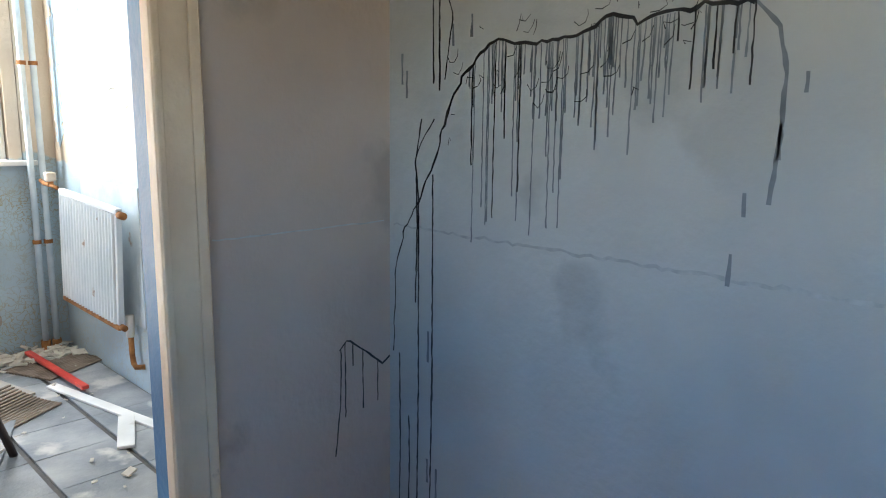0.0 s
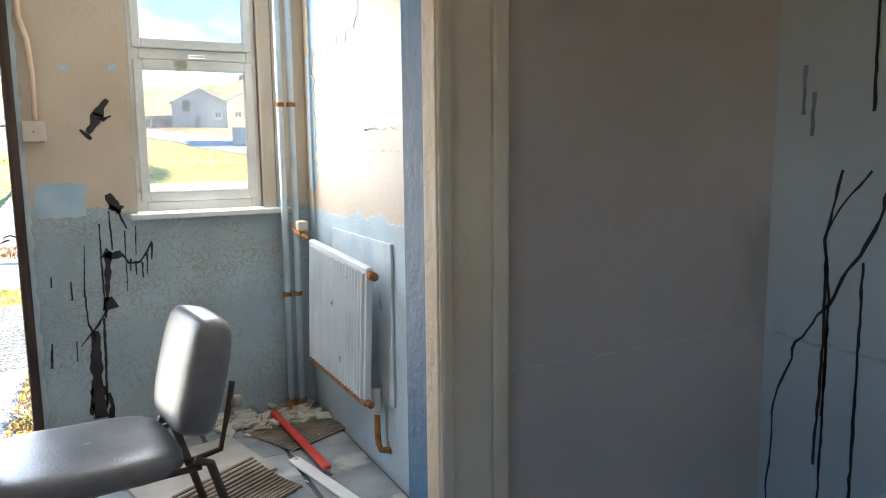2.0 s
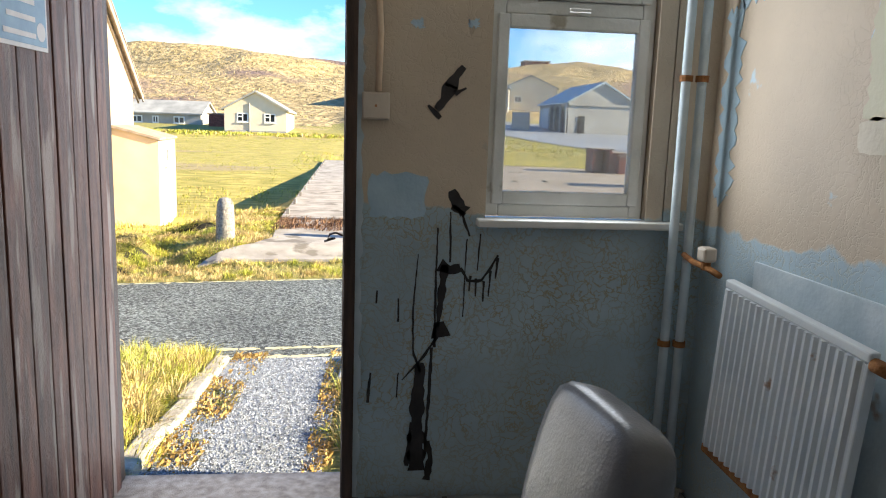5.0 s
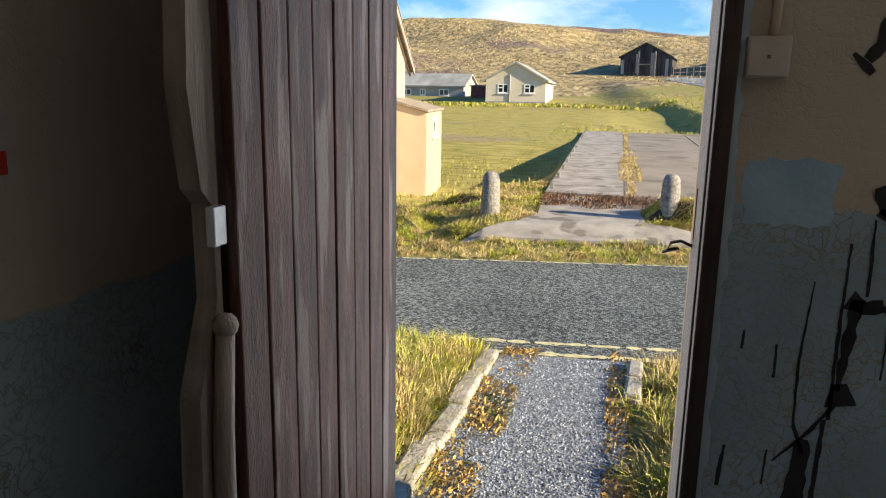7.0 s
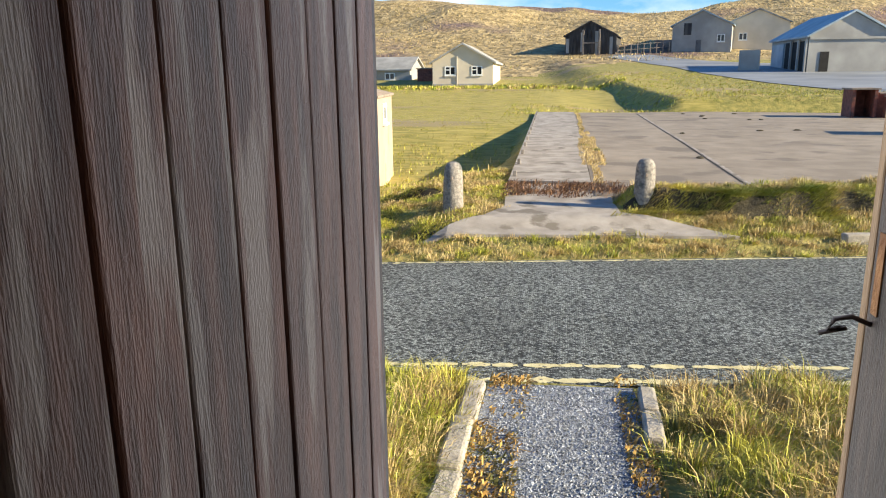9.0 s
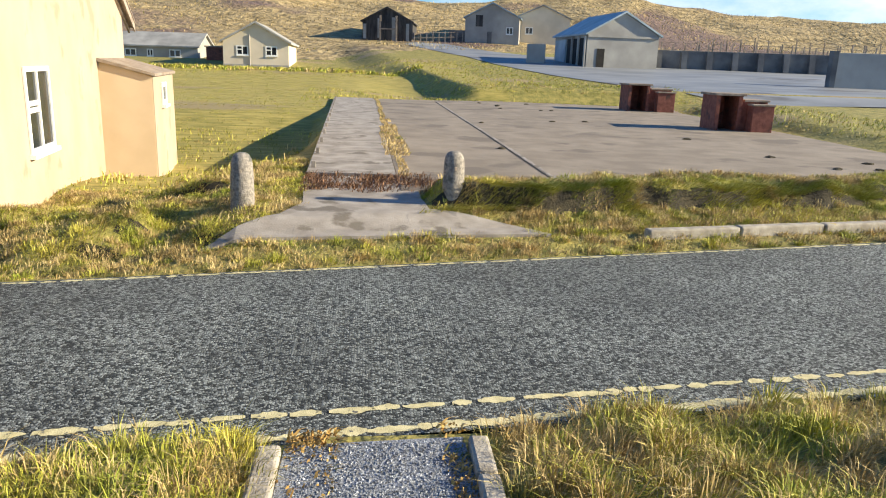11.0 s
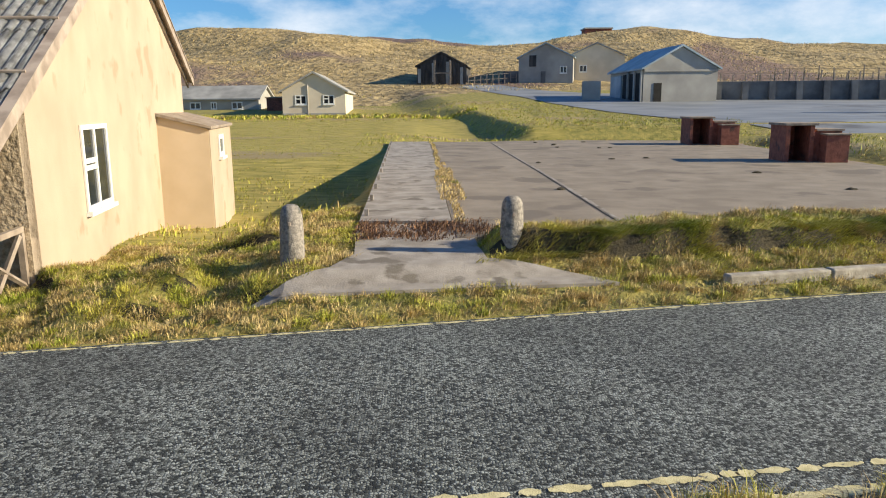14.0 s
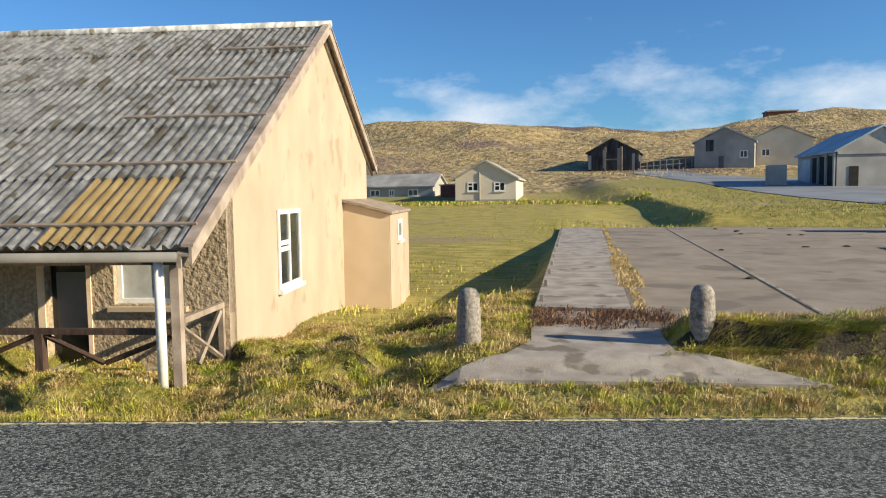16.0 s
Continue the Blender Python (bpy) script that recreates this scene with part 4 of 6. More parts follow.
cushion(0.56, 0.52, 0.10, "seat", pose(-0.05, 0, 0.405, 0, 2, 0), "worn grey vinyl seat pad")
cushion(0.145, 0.44, 0.41, "backrest", pose(0.31, 0.0, 0.645, 0, 14, 0), "worn grey vinyl back pad")
for yy in (-0.23, 0.23):
    part("back_leg", tube([(0.24, yy, 0.40), (0.29, yy, 0.38), (0.40, yy, 0.0)], 0.016, 8), M_BLACKSTEEL, chair, smooth=True)
    part("front_leg", tube([(-0.20, yy, 0.38), (-0.26, yy, 0.0)], 0.012, 8), M_BLACKSTEEL, chair, smooth=True)
    part("back_post", tube([(0.22, yy * 0.8, 0.38), (0.34, yy * 0.8, 0.40), (0.375, yy * 0.75, 0.52), (0.40, yy * 0.7, 0.62)], 0.011, 8), M_BLACKSTEEL, chair, smooth=True)
    part("side_rail", tube([(-0.22, yy, 0.375), (0.26, yy, 0.375)], 0.011, 8), M_BLACKSTEEL, chair, smooth=True)
    part("knob", tube([(0.385, yy * 0.7, 0.55), (0.425, yy * 0.7, 0.545)], 0.022, 10), M_BAREWOOD, chair, smooth=True)

# litter on the floor
def slat(name, x, y, z, length, width, thick, rz, mat, label, category, tilt=0.0):
    ob = thing(name, pose(x, y, z, 0, tilt, rz), label, category)
    part("strip", boxes((0, length, -width / 2, width / 2, 0, thick), bevel=min(thick, width) * 0.2), mat, ob)
    return ob


slat("red_batten", 0.55, -0.16, 0.024, 0.78, 0.035, 0.02, -87, M_RED, "red painted batten lying on the floor", "batten")
slat("white_batten", 0.50, -0.72, 0.001, 0.88, 0.055, 0.012, -78, M_WHITE, "chipped white painted strip on the floor", "batten")
slat("white_batten", 0.62, -1.36, 0.001, 0.34, 0.07, 0.014, -112, M_WHITE, "short chipped white strip on the floor", "batten")
card = thing("board_sheet", pose(0.08, -0.62, 0.002, 0, 0, 14), "warped grey-brown board sheet on the floor", "board")
part("sheet", boxes((-0.28, 0.28, -0.24, 0.24, 0, 0.012), bevel=0.003), M_CARD, card)
card = thing("board_sheet", pose(-0.15, -1.15, 0.002, 0, 0, -22), "pale dusty board sheet under the chair", "board")
part("sheet", boxes((-0.34, 0.34, -0.22, 0.22, 0, 0.010), bevel=0.003), M_TILE, card)
rug = thing("ribbed_mat", pose(0.62, -0.40, 0.001, 0, 0, 25), "brown ribbed matting scrap on the floor", "mat")
bm = bmesh.new()
for k in range(15):
    block(bm, -0.19, 0.19, -0.17 + k * 0.023, -0.17 + k * 0.023 + 0.016, 0, 0.011, bevel=0.003)
part("ribs", bm, M_MAT, rug)
rug2 = thing("ribbed_mat", pose(0.22, -0.98, 0.001, 0, 0, 32), "curled brown ribbed matting scrap on the floor", "mat")
bm = bmesh.new()
for k in range(15):
    lift = 0.06 * (k / 14) ** 2
    block(bm, -0.22, 0.20, -0.14 + k * 0.02, -0.14 + k * 0.02 + 0.016, lift, lift + 0.009, bevel=0.002)
part("ribs", bm, M_MAT, rug2)
bm = bmesh.new()
rl = random.Random(21)
for k in range(170):
    near = rl.random() < 0.6
    x = rl.uniform(0.25, 0.80) if near else rl.uniform(-1.2, 0.78)
    y = rl.uniform(-0.30, -0.02) if near else rl.uniform(-2.2, -0.1)
    s = rl.uniform(0.006, 0.035) * (1.4 if near else 0.7)
    m = pose(x, y, 0.008 + s * 0.2, rl.uniform(-25, 25), rl.uniform(-25, 25), rl.uniform(0, 360))
    block(bm, -s, s, -s * rl.uniform(0.4, 0.9), s * 0.6, -s * 0.15, s * 0.15, m=m)
tagged(link("plaster_debris", bm, M_DUST), "flakes of fallen plaster and paint on the floor", "debris", kind="stuff")

# ---- black paint runs on the walls ----
def runs(name, label, strokes, to3d, mat=None, seed=1):
    """Thin painted strokes: each a list of (a, b) in the wall plane with a width at each end."""
    bm = bmesh.new()
    r = random.Random(seed)
    for pts, w0, w1 in strokes:
        n = max(2, int(sum(math.dist(p, q) for p, q in zip(pts, pts[1:])) / 0.018))
        dense = []
        total = [0.0]
        for p, q in zip(pts, pts[1:]):
            total.append(total[-1] + math.dist(p, q))
        for i in range(n + 1):
            s = total[-1] * i / n
            k = max(j for j in range(len(total)) if total[j] <= s + 1e-9)
            k = min(k, len(pts) - 2)
            f = (s - total[k]) / max(1e-6, total[k + 1] - total[k])
            dense.append((pts[k][0] + (pts[k + 1][0] - pts[k][0]) * f, pts[k][1] + (pts[k + 1][1] - pts[k][1]) * f))
        L, R = [], []
        for i, p in enumerate(dense):
            q0, q1 = dense[max(i - 1, 0)], dense[min(i + 1, n)]
            dx, dy = q1[0] - q0[0], q1[1] - q0[1]
            ln = math.hypot(dx, dy) or 1
            w = (w0 + (w1 - w0) * i / n) * r.uniform(0.7, 1.3) / 2
            ox = r.uniform(-0.0012, 0.0012)
            L.append(bm.verts.new(to3d(p[0] - dy / ln * w + ox, p[1] + dx / ln * w)))
            R.append(bm.verts.new(to3d(p[0] + dy / ln * w + ox, p[1] - dx / ln * w)))
        for i in range(n):
            bm.faces.new((L[i], L[i + 1], R[i + 1], R[i]))
    return tagged(link(name, bm, mat or M_BLACK), label, "paint run", kind="stuff")


g = lambda a, b: (0.9125, a, b)
MAIN = [(-3.95, 1.60), (-3.85, 1.60), (-3.69, 1.58), (-3.62, 1.60), (-3.54, 1.56), (-3.46, 1.55), (-3.37, 1.55), (-3.28, 1.57), (-3.22, 1.53), (-3.16, 1.48), (-3.10, 1.38), (-3.05, 1.23), (-2.98, 1.11), (-2.92, 1.03), (-2.88, 0.88), (-2.87, 0.62)]
rp = random.Random(30)
WAVY = []
for p, q in zip(MAIN, MAIN[1:]):
    for k in range(5):
        WAVY.append((p[0] + (q[0] - p[0]) * k / 5 + rp.uniform(-0.006, 0.006), p[1] + (q[1] - p[1]) * k / 5 + rp.uniform(-0.008, 0.008)))
WAVY.append(MAIN[-1])
black, wash = [(WAVY[:38], 0.009, 0.007), (WAVY[37:52], 0.008, 0.011), (WAVY[51:], 0.007, 0.004)], []
rp = random.Random(31)
for i in range(92):
    k = rp.uniform(0, 8.6)
    j = int(k)
    a = MAIN[j][0] + (MAIN[j + 1][0] - MAIN[j][0]) * (k - j)
    b = MAIN[j][1] + (MAIN[j + 1][1] - MAIN[j][1]) * (k - j)
    d = rp.uniform(0.05, 0.20) if rp.random() < 0.6 else rp.uniform(0.2, 0.5) * (1.0 if a > -3.5 else 0.6)
    row = ([(a, b), (a + rp.uniform(-0.004, 0.004), b - d)], 0.0032, 0.0046)
    (wash if rp.random() < 0.85 else black).append(row)
for i in range(46):
    a, b = rp.uniform(-3.85, -3.12), rp.uniform(1.42, 1.66)
    k = min(range(len(MAIN)), key=lambda j: abs(MAIN[j][0] - a))
    b = MAIN[k][1] + rp.uniform(-0.14, 0.08)
    ra, rb_, t0 = rp.uniform(0.004, 0.013), rp.uniform(0.006, 0.018), rp.uniform(0, 6.28)
    black.append(([(a + ra * math.cos(t0 + 0.7 * q) + 0.004 * q, b + rb_ * math.sin(t0 + 0.7 * q) - 0.003 * q) for q in range(rp.randint(5, 10))], 0.0016, 0.0024))
black += [([(-3.08, 1.75), (-3.12, 1.64), (-3.11, 1.59), (-3.09, 1.47)], 0.005, 0.004), ([(-3.04, 1.75), (-3.045, 1.46)], 0.005, 0.006), ([(-3.065, 1.75), (-3.07, 1.44)], 0.006, 0.007), ([(-2.995, 1.36), (-2.97, 1.23), (-2.985, 1.13), (-2.985, 0.90)], 0.006, 0.005), ([(-3.05, 1.36), (-3.00, 1.30), (-2.97, 1.24)], 0.005, 0.004)]
for a, z0, z1 in ((-2.985, 1.07, 0.0), (-3.045, 1.2, 0.0), (-2.945, 0.42, 0.10), (-2.90, 0.62, 0.0), (-2.975, 1.2, 0.8)):
    black.append(([(a, z0), (a - 0.004, (z0 + z1) / 2), (a + 0.002, z1)], 0.006, 0.006))
for a, z0, z1 in ((-3.03, 0.72, 0.62), (-3.05, 0.62, 0.5), (-3.07, 0.28, 0.1), (-3.03, 0.30, 0.22), (-2.91, 1.55, 1.46), (-2.93, 1.5, 1.42), (-3.12, 1.62, 1.56), (-3.19, 1.64, 1.58), (-3.96, 1.22, 1.17), (-3.94, 1.09, 1.02), (-4.02, 1.36, 1.29), (-4.06, 1.46, 1.42)):
    wash.append(([(a, z0), (a, z1)], 0.008, 0.009))
wash.append(([(-3.95, 1.60), (-4.0, 1.55), (-4.02, 1.46), (-4.02, 1.36), (-4.01, 1.20)], 0.009, 0.010))
seam = random.Random(8)
runs("paint_seam", "faint ragged seam where two coats meet on the wall", [([(-2.87 - 0.02 * k, 1.035 + seam.uniform(-0.006, 0.006)) for k in range(75)], 0.006, 0.010)], lambda a, b: (0.9138, a, b), M_SEAM, 9)
runs("paint_seam", "faint seam across the beige wall", [([(0.31 + 0.02 * k, 1.045 + seam.uniform(-0.002, 0.002)) for k in range(30)], 0.004, 0.004)], lambda a, b: (a, -2.8518, b), M_SEAM, 10)
runs("paint_run", "black splashed paint running down the grey wall", black, g, seed=2)
runs("paint_run", "thin grey paint drips on the grey wall", wash, lambda a, b: (0.9135, a, b), M_WASH, 3)
h = lambda a, b: (a, -2.8535, b)
runs("paint_run", "thin black paint trails on the beige wall", [([(0.71, 0.66), (0.74, 0.69), (0.82, 0.63), (0.88, 0.58), (0.912, 0.60)], 0.005, 0.007), ([(0.715, 0.66), (0.712, 0.5), (0.69, 0.32)], 0.004, 0.005), ([(0.73, 0.68), (0.73, 0.44)], 0.004, 0.005), ([(0.80, 0.65), (0.80, 0.45)], 0.004, 0.005), ([(0.86, 0.6), (0.86, 0.46)], 0.004, 0.005), ([(0.76, 0.67), (0.76, 0.60)], 0.004, 0.004)], h, seed=4)
fr = lambda a, b: (a, -0.0025, b)
front = []
for pts, w0, w1 in (([(-0.130, 1.645), (-0.165, 1.60), (-0.175, 1.57)], 0.018, 0.055), ([(-0.175, 1.58), (-0.20, 1.52), (-0.225, 1.49)], 0.055, 0.02), ([(-0.118, 1.57), (-0.16, 1.55)], 0.006, 0.02), ([(-0.255, 1.505), (-0.235, 1.485), (-0.21, 1.46)], 0.012, 0.02),
                    ([(-0.205, 1.20), (-0.18, 1.15), (-0.15, 1.12)], 0.03, 0.05), ([(-0.20, 1.14), (-0.15, 1.11)], 0.02, 0.02), ([(-0.165, 1.12), (-0.13, 1.03)], 0.012, 0.007), ([(-0.205, 1.12), (-0.20, 0.93)], 0.006, 0.008),
                    ([(-0.25, 1.06), (-0.252, 0.86), (-0.25, 0.60)], 0.006, 0.010), ([(-0.24, 0.92), (-0.20, 0.90), (-0.16, 0.91)], 0.055, 0.03), ([(-0.22, 0.92), (-0.23, 0.80), (-0.24, 0.68)], 0.035, 0.014), ([(-0.235, 0.70), (-0.225, 0.64)], 0.03, 0.06),
                    ([(-0.24, 0.64), (-0.30, 0.55), (-0.37, 0.47)], 0.012, 0.006), ([(-0.32, 0.96), (-0.335, 0.75), (-0.33, 0.58), (-0.30, 0.50)], 0.004, 0.010), ([(-0.30, 0.54), (-0.31, 0.36), (-0.305, 0.10)], 0.03, 0.075), ([(-0.26, 0.60), (-0.265, 0.40), (-0.275, 0.16)], 0.012, 0.01), ([(-0.27, 0.22), (-0.25, 0.16), (-0.265, 0.06)], 0.02, 0.03),
                    ([(-0.33, 0.30), (-0.345, 0.12)], 0.01, 0.02), ([(-0.385, 0.50), (-0.39, 0.40)], 0.006, 0.006), ([(-0.16, 0.91), (-0.13, 0.86), (-0.08, 0.86), (-0.04, 0.92), (-0.02, 0.96)], 0.012, 0.008), ([(-0.14, 1.02), (-0.145, 0.72)], 0.005, 0.005), ([(-0.10, 0.87), (-0.10, 0.80)], 0.008, 0.006), ([(-0.07, 0.86), (-0.07, 0.78)], 0.008, 0.006), ([(-0.045, 0.90), (-0.05, 0.80)], 0.008, 0.006), ([(-0.12, 0.88), (-0.125, 0.82)], 0.01, 0.006), ([(-0.02, 0.95), (-0.025, 0.87)], 0.01, 0.006), ([(-0.09, 1.04), (-0.095, 0.90)], 0.006, 0.005),
                    ([(-0.31, 1.17), (-0.315, 1.11)], 0.006, 0.008), ([(-0.47, 0.82), (-0.472, 0.77)], 0.006, 0.008), ([(-0.39, 0.79), (-0.39, 0.70)], 0.006, 0.008), ([(-0.49, 0.50), (-0.50, 0.38)], 0.008, 0.012)):
    front.append(([(a + (0.045 if b < 1.3 else 0.0), b) for a, b in pts], w0, w1))
runs("paint_run", "black paint splashes and drips on the blue wall", front, fr, seed=6)
runs("paint_run", "black paint mark on the beige wall", [([(-1.7765, 1.19), (-1.7765, 1.15)], 0.01, 0.02)], lambda a, b: (-1.7775, -0.75 + (b - 1.17), b), seed=7)

notice = thing("wall_notice", pose(X_L + 0.001, -0.95, 1.30), "small white notice with a red mark on the wall", "notice")
part("card", boxes((0, 0.003, -0.09, 0.09, -0.065, 0.065)), M_SIGN, notice)
part("mark", boxes((0.0032, 0.0045, 0.05, 0.07, -0.05, -0.01)), M_RED, notice, "red printed mark")

# sky light through the front window and the open door
for (x, z, w, hgt, e) in ((0.29, 1.69, 0.50, 1.05, 2.2), (-0.98, 1.02, 0.84, 1.95, 3.3)):
    ld = bpy.data.lights.new("opening_daylight", "AREA")
    ld.shape, ld.size, ld.size_y, ld.energy, ld.color = "RECTANGLE", w, hgt, e, (0.92, 0.96, 1.0)
    lo_ = new("opening_daylight", ld)
    lo_.matrix_world = look((x, 0.012 if x > 0 else 0.26, z), (x, -1.0, z - 0.001))

# ---- the cream house over the road ----
TH = radians(7.0)
HOUSE = Matrix.Translation((-4.70, 0.07, 0.0)) @ Matrix.Rotation(TH, 4, "Z")     # local y runs along the gable, x out of it
S0, S1, RIDGE, RZ, SLOPE = 9.1, 19.2, 14.5, 4.74, 0.572
HLEN = 15.0


def roof_z(s):
    return RZ - (SLOPE if s < RIDGE else 0.487) * abs(s - RIDGE)


def h_box(x0, x1, s0, s1, z0, z1, bevel=0.0):
    return boxes((x0, x1, s0, s1, z0, z1), bevel=bevel)


house = thing("house", HOUSE, "cream rendered gabled house with a corrugated roof", "house")
EAVE = roof_z(S0) - 0.12
bm = extrude_poly([(S0 + 0.01, -2.2), (S1, -2.2), (S1, roof_z(S1) - 0.12), (RIDGE, RZ - 0.14), (S0 + 0.01, EAVE)], "x", -0.25, 0.0)
part("gable_wall", bm, M_CREAM, house, "stained cream rendered gable")
part("rear_wall", h_box(-HLEN, -0.25, S1 - 0.25, S1, -2.2, roof_z(S1) - 0.14), M_CREAM, house)
fw = holed("y", S0, S0 + 0.25, -HLEN, -0.0, -1.2, EAVE - 0.02, [(-2.50, -1.92, -0.84, 1.05), (-1.55, -0.60, -0.02, 1.0), (-4.6, -3.4, -0.02, 1.0)])
part("front_wall", fw, M_DASH, house, "rough pebble-dashed front wall")
# Black sheet painted as the dark rooms behind the door and windows.
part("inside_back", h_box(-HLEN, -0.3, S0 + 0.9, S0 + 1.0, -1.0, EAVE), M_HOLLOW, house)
part("veranda_floor", h_box(-HLEN, 0.0, 7.85, S0 + 0.9, -1.3, -0.85, 0.01), M_APRON, house)


def window_in(parent, x0, x1, z0, z1, at, axis, bars, mat=M_DARKPANE, name="window", trim=0.06, out=1):
    """A window set in a wall face: frame, sill and panes; bars are fractions across; axis x: the face looks along +x."""
    def bx(u0, u1, za, zb, d0, d1, bev=0.0):
        d0, d1 = min(at + out * d0, at + out * d1), max(at + out * d0, at + out * d1)
        return (d0, d1, u0, u1, za, zb) if axis == "x" else (u0, u1, d0, d1, za, zb)
    w_ob = new(name)
    w_ob.parent = parent
    fr_ = boxes(bx(x0, x0 + trim, z0, z1, 0.003, 0.035), bx(x1 - trim, x1, z0, z1, 0.003, 0.035), bx(x0 + trim, x1 - trim, z0, z0 + trim, 0.003, 0.035), bx(x0 + trim, x1 - trim, z1 - trim, z1, 0.003, 0.035), bevel=0.004)
    for kind_, f, a, b in bars:
        if kind_ == "v":
            c = x0 + (x1 - x0) * f
            block(fr_, *bx(c - trim / 2, c + trim / 2, z0 + (z1 - z0) * a + trim * 0.5, z0 + (z1 - z0) * b - trim * 0.5, 0.003, 0.034))
        else:
            c = z0 + (z1 - z0) * f
            block(fr_, *bx(x0 + (x1 - x0) * a + trim * 0.5, x0 + (x1 - x0) * b - trim * 0.5, c - trim / 2, c + trim / 2, 0.003, 0.033))
    part("window_frame", fr_, M_WHITE, w_ob)
    part("pane", boxes(bx(x0 + 0.01, x1 - 0.01, z0 + 0.01, z1 - 0.01, 0.0015, 0.008)), mat, w_ob)
    part("window_sill", boxes(bx(x0 - 0.04, x1 + 0.04, z0 - 0.07, z0 - 0.002, 0.003, 0.09)), M_WHITE, w_ob)
    return w_ob


window_in(house, 11.23, 12.5, -0.12, 1.16, 0.0, "x", [("v", 0.47, 0, 1), ("h", 0.58, 0, 0.47), ("h", 0.50, 0, 0.47)], trim=0.075)
# veranda door and windows
for x0, x1 in ((-1.55, -0.60), (-4.6, -3.4)):
    window_in(house, x0, x1, -0.02, 1.0, S0 + 0.12, "y", [("v", 0.62, 0, 1)], M_CURTAIN if x0 > -2 else M_DARKPANE, trim=0.07, out=-1)
    part("sill", h_box(x0 - 0.06, x1 + 0.06, S0 - 0.09, S0 - 0.002, -0.11, -0.04, 0.006), M_CREAM, house)
part("door_lining", boxes((-2.60, -2.502, S0 - 0.02, S0 + 0.25, -0.84, 1.05), (-1.918, -1.86, S0 - 0.02, S0 + 0.25, -0.84, 1.05)), M_CASING, house)
part("door", h_box(-2.495, -1.925, S0 + 0.14, S0 + 0.19, -0.84, 1.04, 0.004), M_DARKPANE, house, "dark glazed door with a grey lower panel")
part("door_panel", h_box(-2.42, -2.0, S0 + 0.125, S0 + 0.138, -0.45, 0.40, 0.004), M_BLAST, house)

# the corrugated roof
def corrugated(x0, x1, s0, s1, lift, pitch=0.15, amp=0.026, kick=0.0):
    bm = bmesh.new()
    n = int((x1 - x0) / pitch * 6)
    prev = None
    for i in range(n + 1):
        x = x0 + (x1 - x0) * i / n
        w = amp * math.cos(2 * math.pi * (x - x0) / pitch)
        col = [bm.verts.new((x, s, roof_z(s) + lift + w + up)) for s, up in ((s0, kick), (s1, 0.0))]
        if prev:
            bm.faces.new((prev[0], col[0], col[1], prev[1]))
        prev = col
    bmesh.ops.solidify(bm, geom=bm.faces[:], thickness=0.008)
    return bm


for first, last, n_c in ((7.62, RIDGE + 0.02, 5), (S1 + 0.55, RIDGE - 0.02, 4)):
    way = 1 if last > first else -1
    for k in range(n_c):
        a, b = first + (last - first) * k / n_c, first + (last - first) * (k + 1) / n_c
        part("roof_sheet", corrugated(-HLEN, 0.13, a - (0.07 * way if k else 0.0), b, 0.035, kick=0.025 if k else 0.0), M_SHEET, house, "grey lichened corrugated sheet", smooth=True)
part("roof_light_sheet", corrugated(-1.62, -0.52, 7.66, 8.95, 0.052), M_OCHRE, house, "ochre translucent sheet", smooth=True)
part("ridge_cap", tube([(-HLEN, RIDGE, RZ + 0.03), (0.22, RIDGE, RZ + 0.03)], 0.085, 10), M_SHEET, house, smooth=True)
for sgn, s_end in ((-1, 7.60), (1, S1 + 0.72)):
    low_z = roof_z(s_end)
    bm = extrude_poly([(RIDGE, RZ + 0.04), (s_end, low_z + 0.04), (s_end, low_z - 0.15), (RIDGE, RZ - 0.15)], "x", 0.145, 0.18)
    part("bargeboard", bm, M_FASCIA, house, "weathered bargeboard")
    bm = extrude_poly([(RIDGE, RZ + 0.075), (s_end, low_z + 0.075), (s_end, low_z + 0.042), (RIDGE, RZ + 0.042)], "x", 0.06, 0.20)
    part("verge_sheet", bm, M_FASCIA, house)
    part("soffit", extrude_poly([(RIDGE, RZ - 0.03), (s_end, low_z - 0.03), (s_end, low_z - 0.06), (RIDGE, RZ - 0.06)], "x", 0.002, 0.143), M_TIMBER, house)
    part("rafter", extrude_poly([(RIDGE, RZ - 0.062), (s_end, low_z - 0.062), (s_end, low_z - 0.19), (RIDGE, RZ - 0.19)], "x", 0.004, 0.055), M_FASCIA, house, "brown rafter against the gable")
for k in range(5):                                   # lashing bars across the sheets near the verge
    s = 7.95 + k * 1.32
    z = roof_z(s) + 0.085
    part("roof_bar", tube([(-2.6 + 0.25 * k if k else -9.0, s, z), (0.10, s, z)], 0.022, 6), M_TIMBER, house)
part("gutter", tube([(-HLEN, 7.56, roof_z(7.56) - 0.04), (0.02, 7.56, roof_z(7.56) - 0.04)], 0.055, 8), M_BLAST, house, smooth=True)
part("eaves_beam", h_box(-HLEN, -0.02, 7.72, 7.80, roof_z(7.7) - 0.22, roof_z(7.7) - 0.06), M_DARKWOOD, house)
part("corner_post", h_box(-0.17, -0.06, 7.78, 7.89, -1.0, roof_z(7.8) - 0.10, 0.006), M_FASCIA, house)
part("downpipe", tube([(-0.26, 7.72, -1.0), (-0.26, 7.72, roof_z(7.7) - 0.1)], 0.055, 12), M_WHITE, house, "white plastic downpipe", smooth=True)
for x0 in (-1.75, -3.6, -5.5):
    part("veranda_post", h_box(x0 - 0.05, x0 + 0.05, 7.78, 7.88, -1.0, -0.16, 0.005), M_DARKWOOD, house)
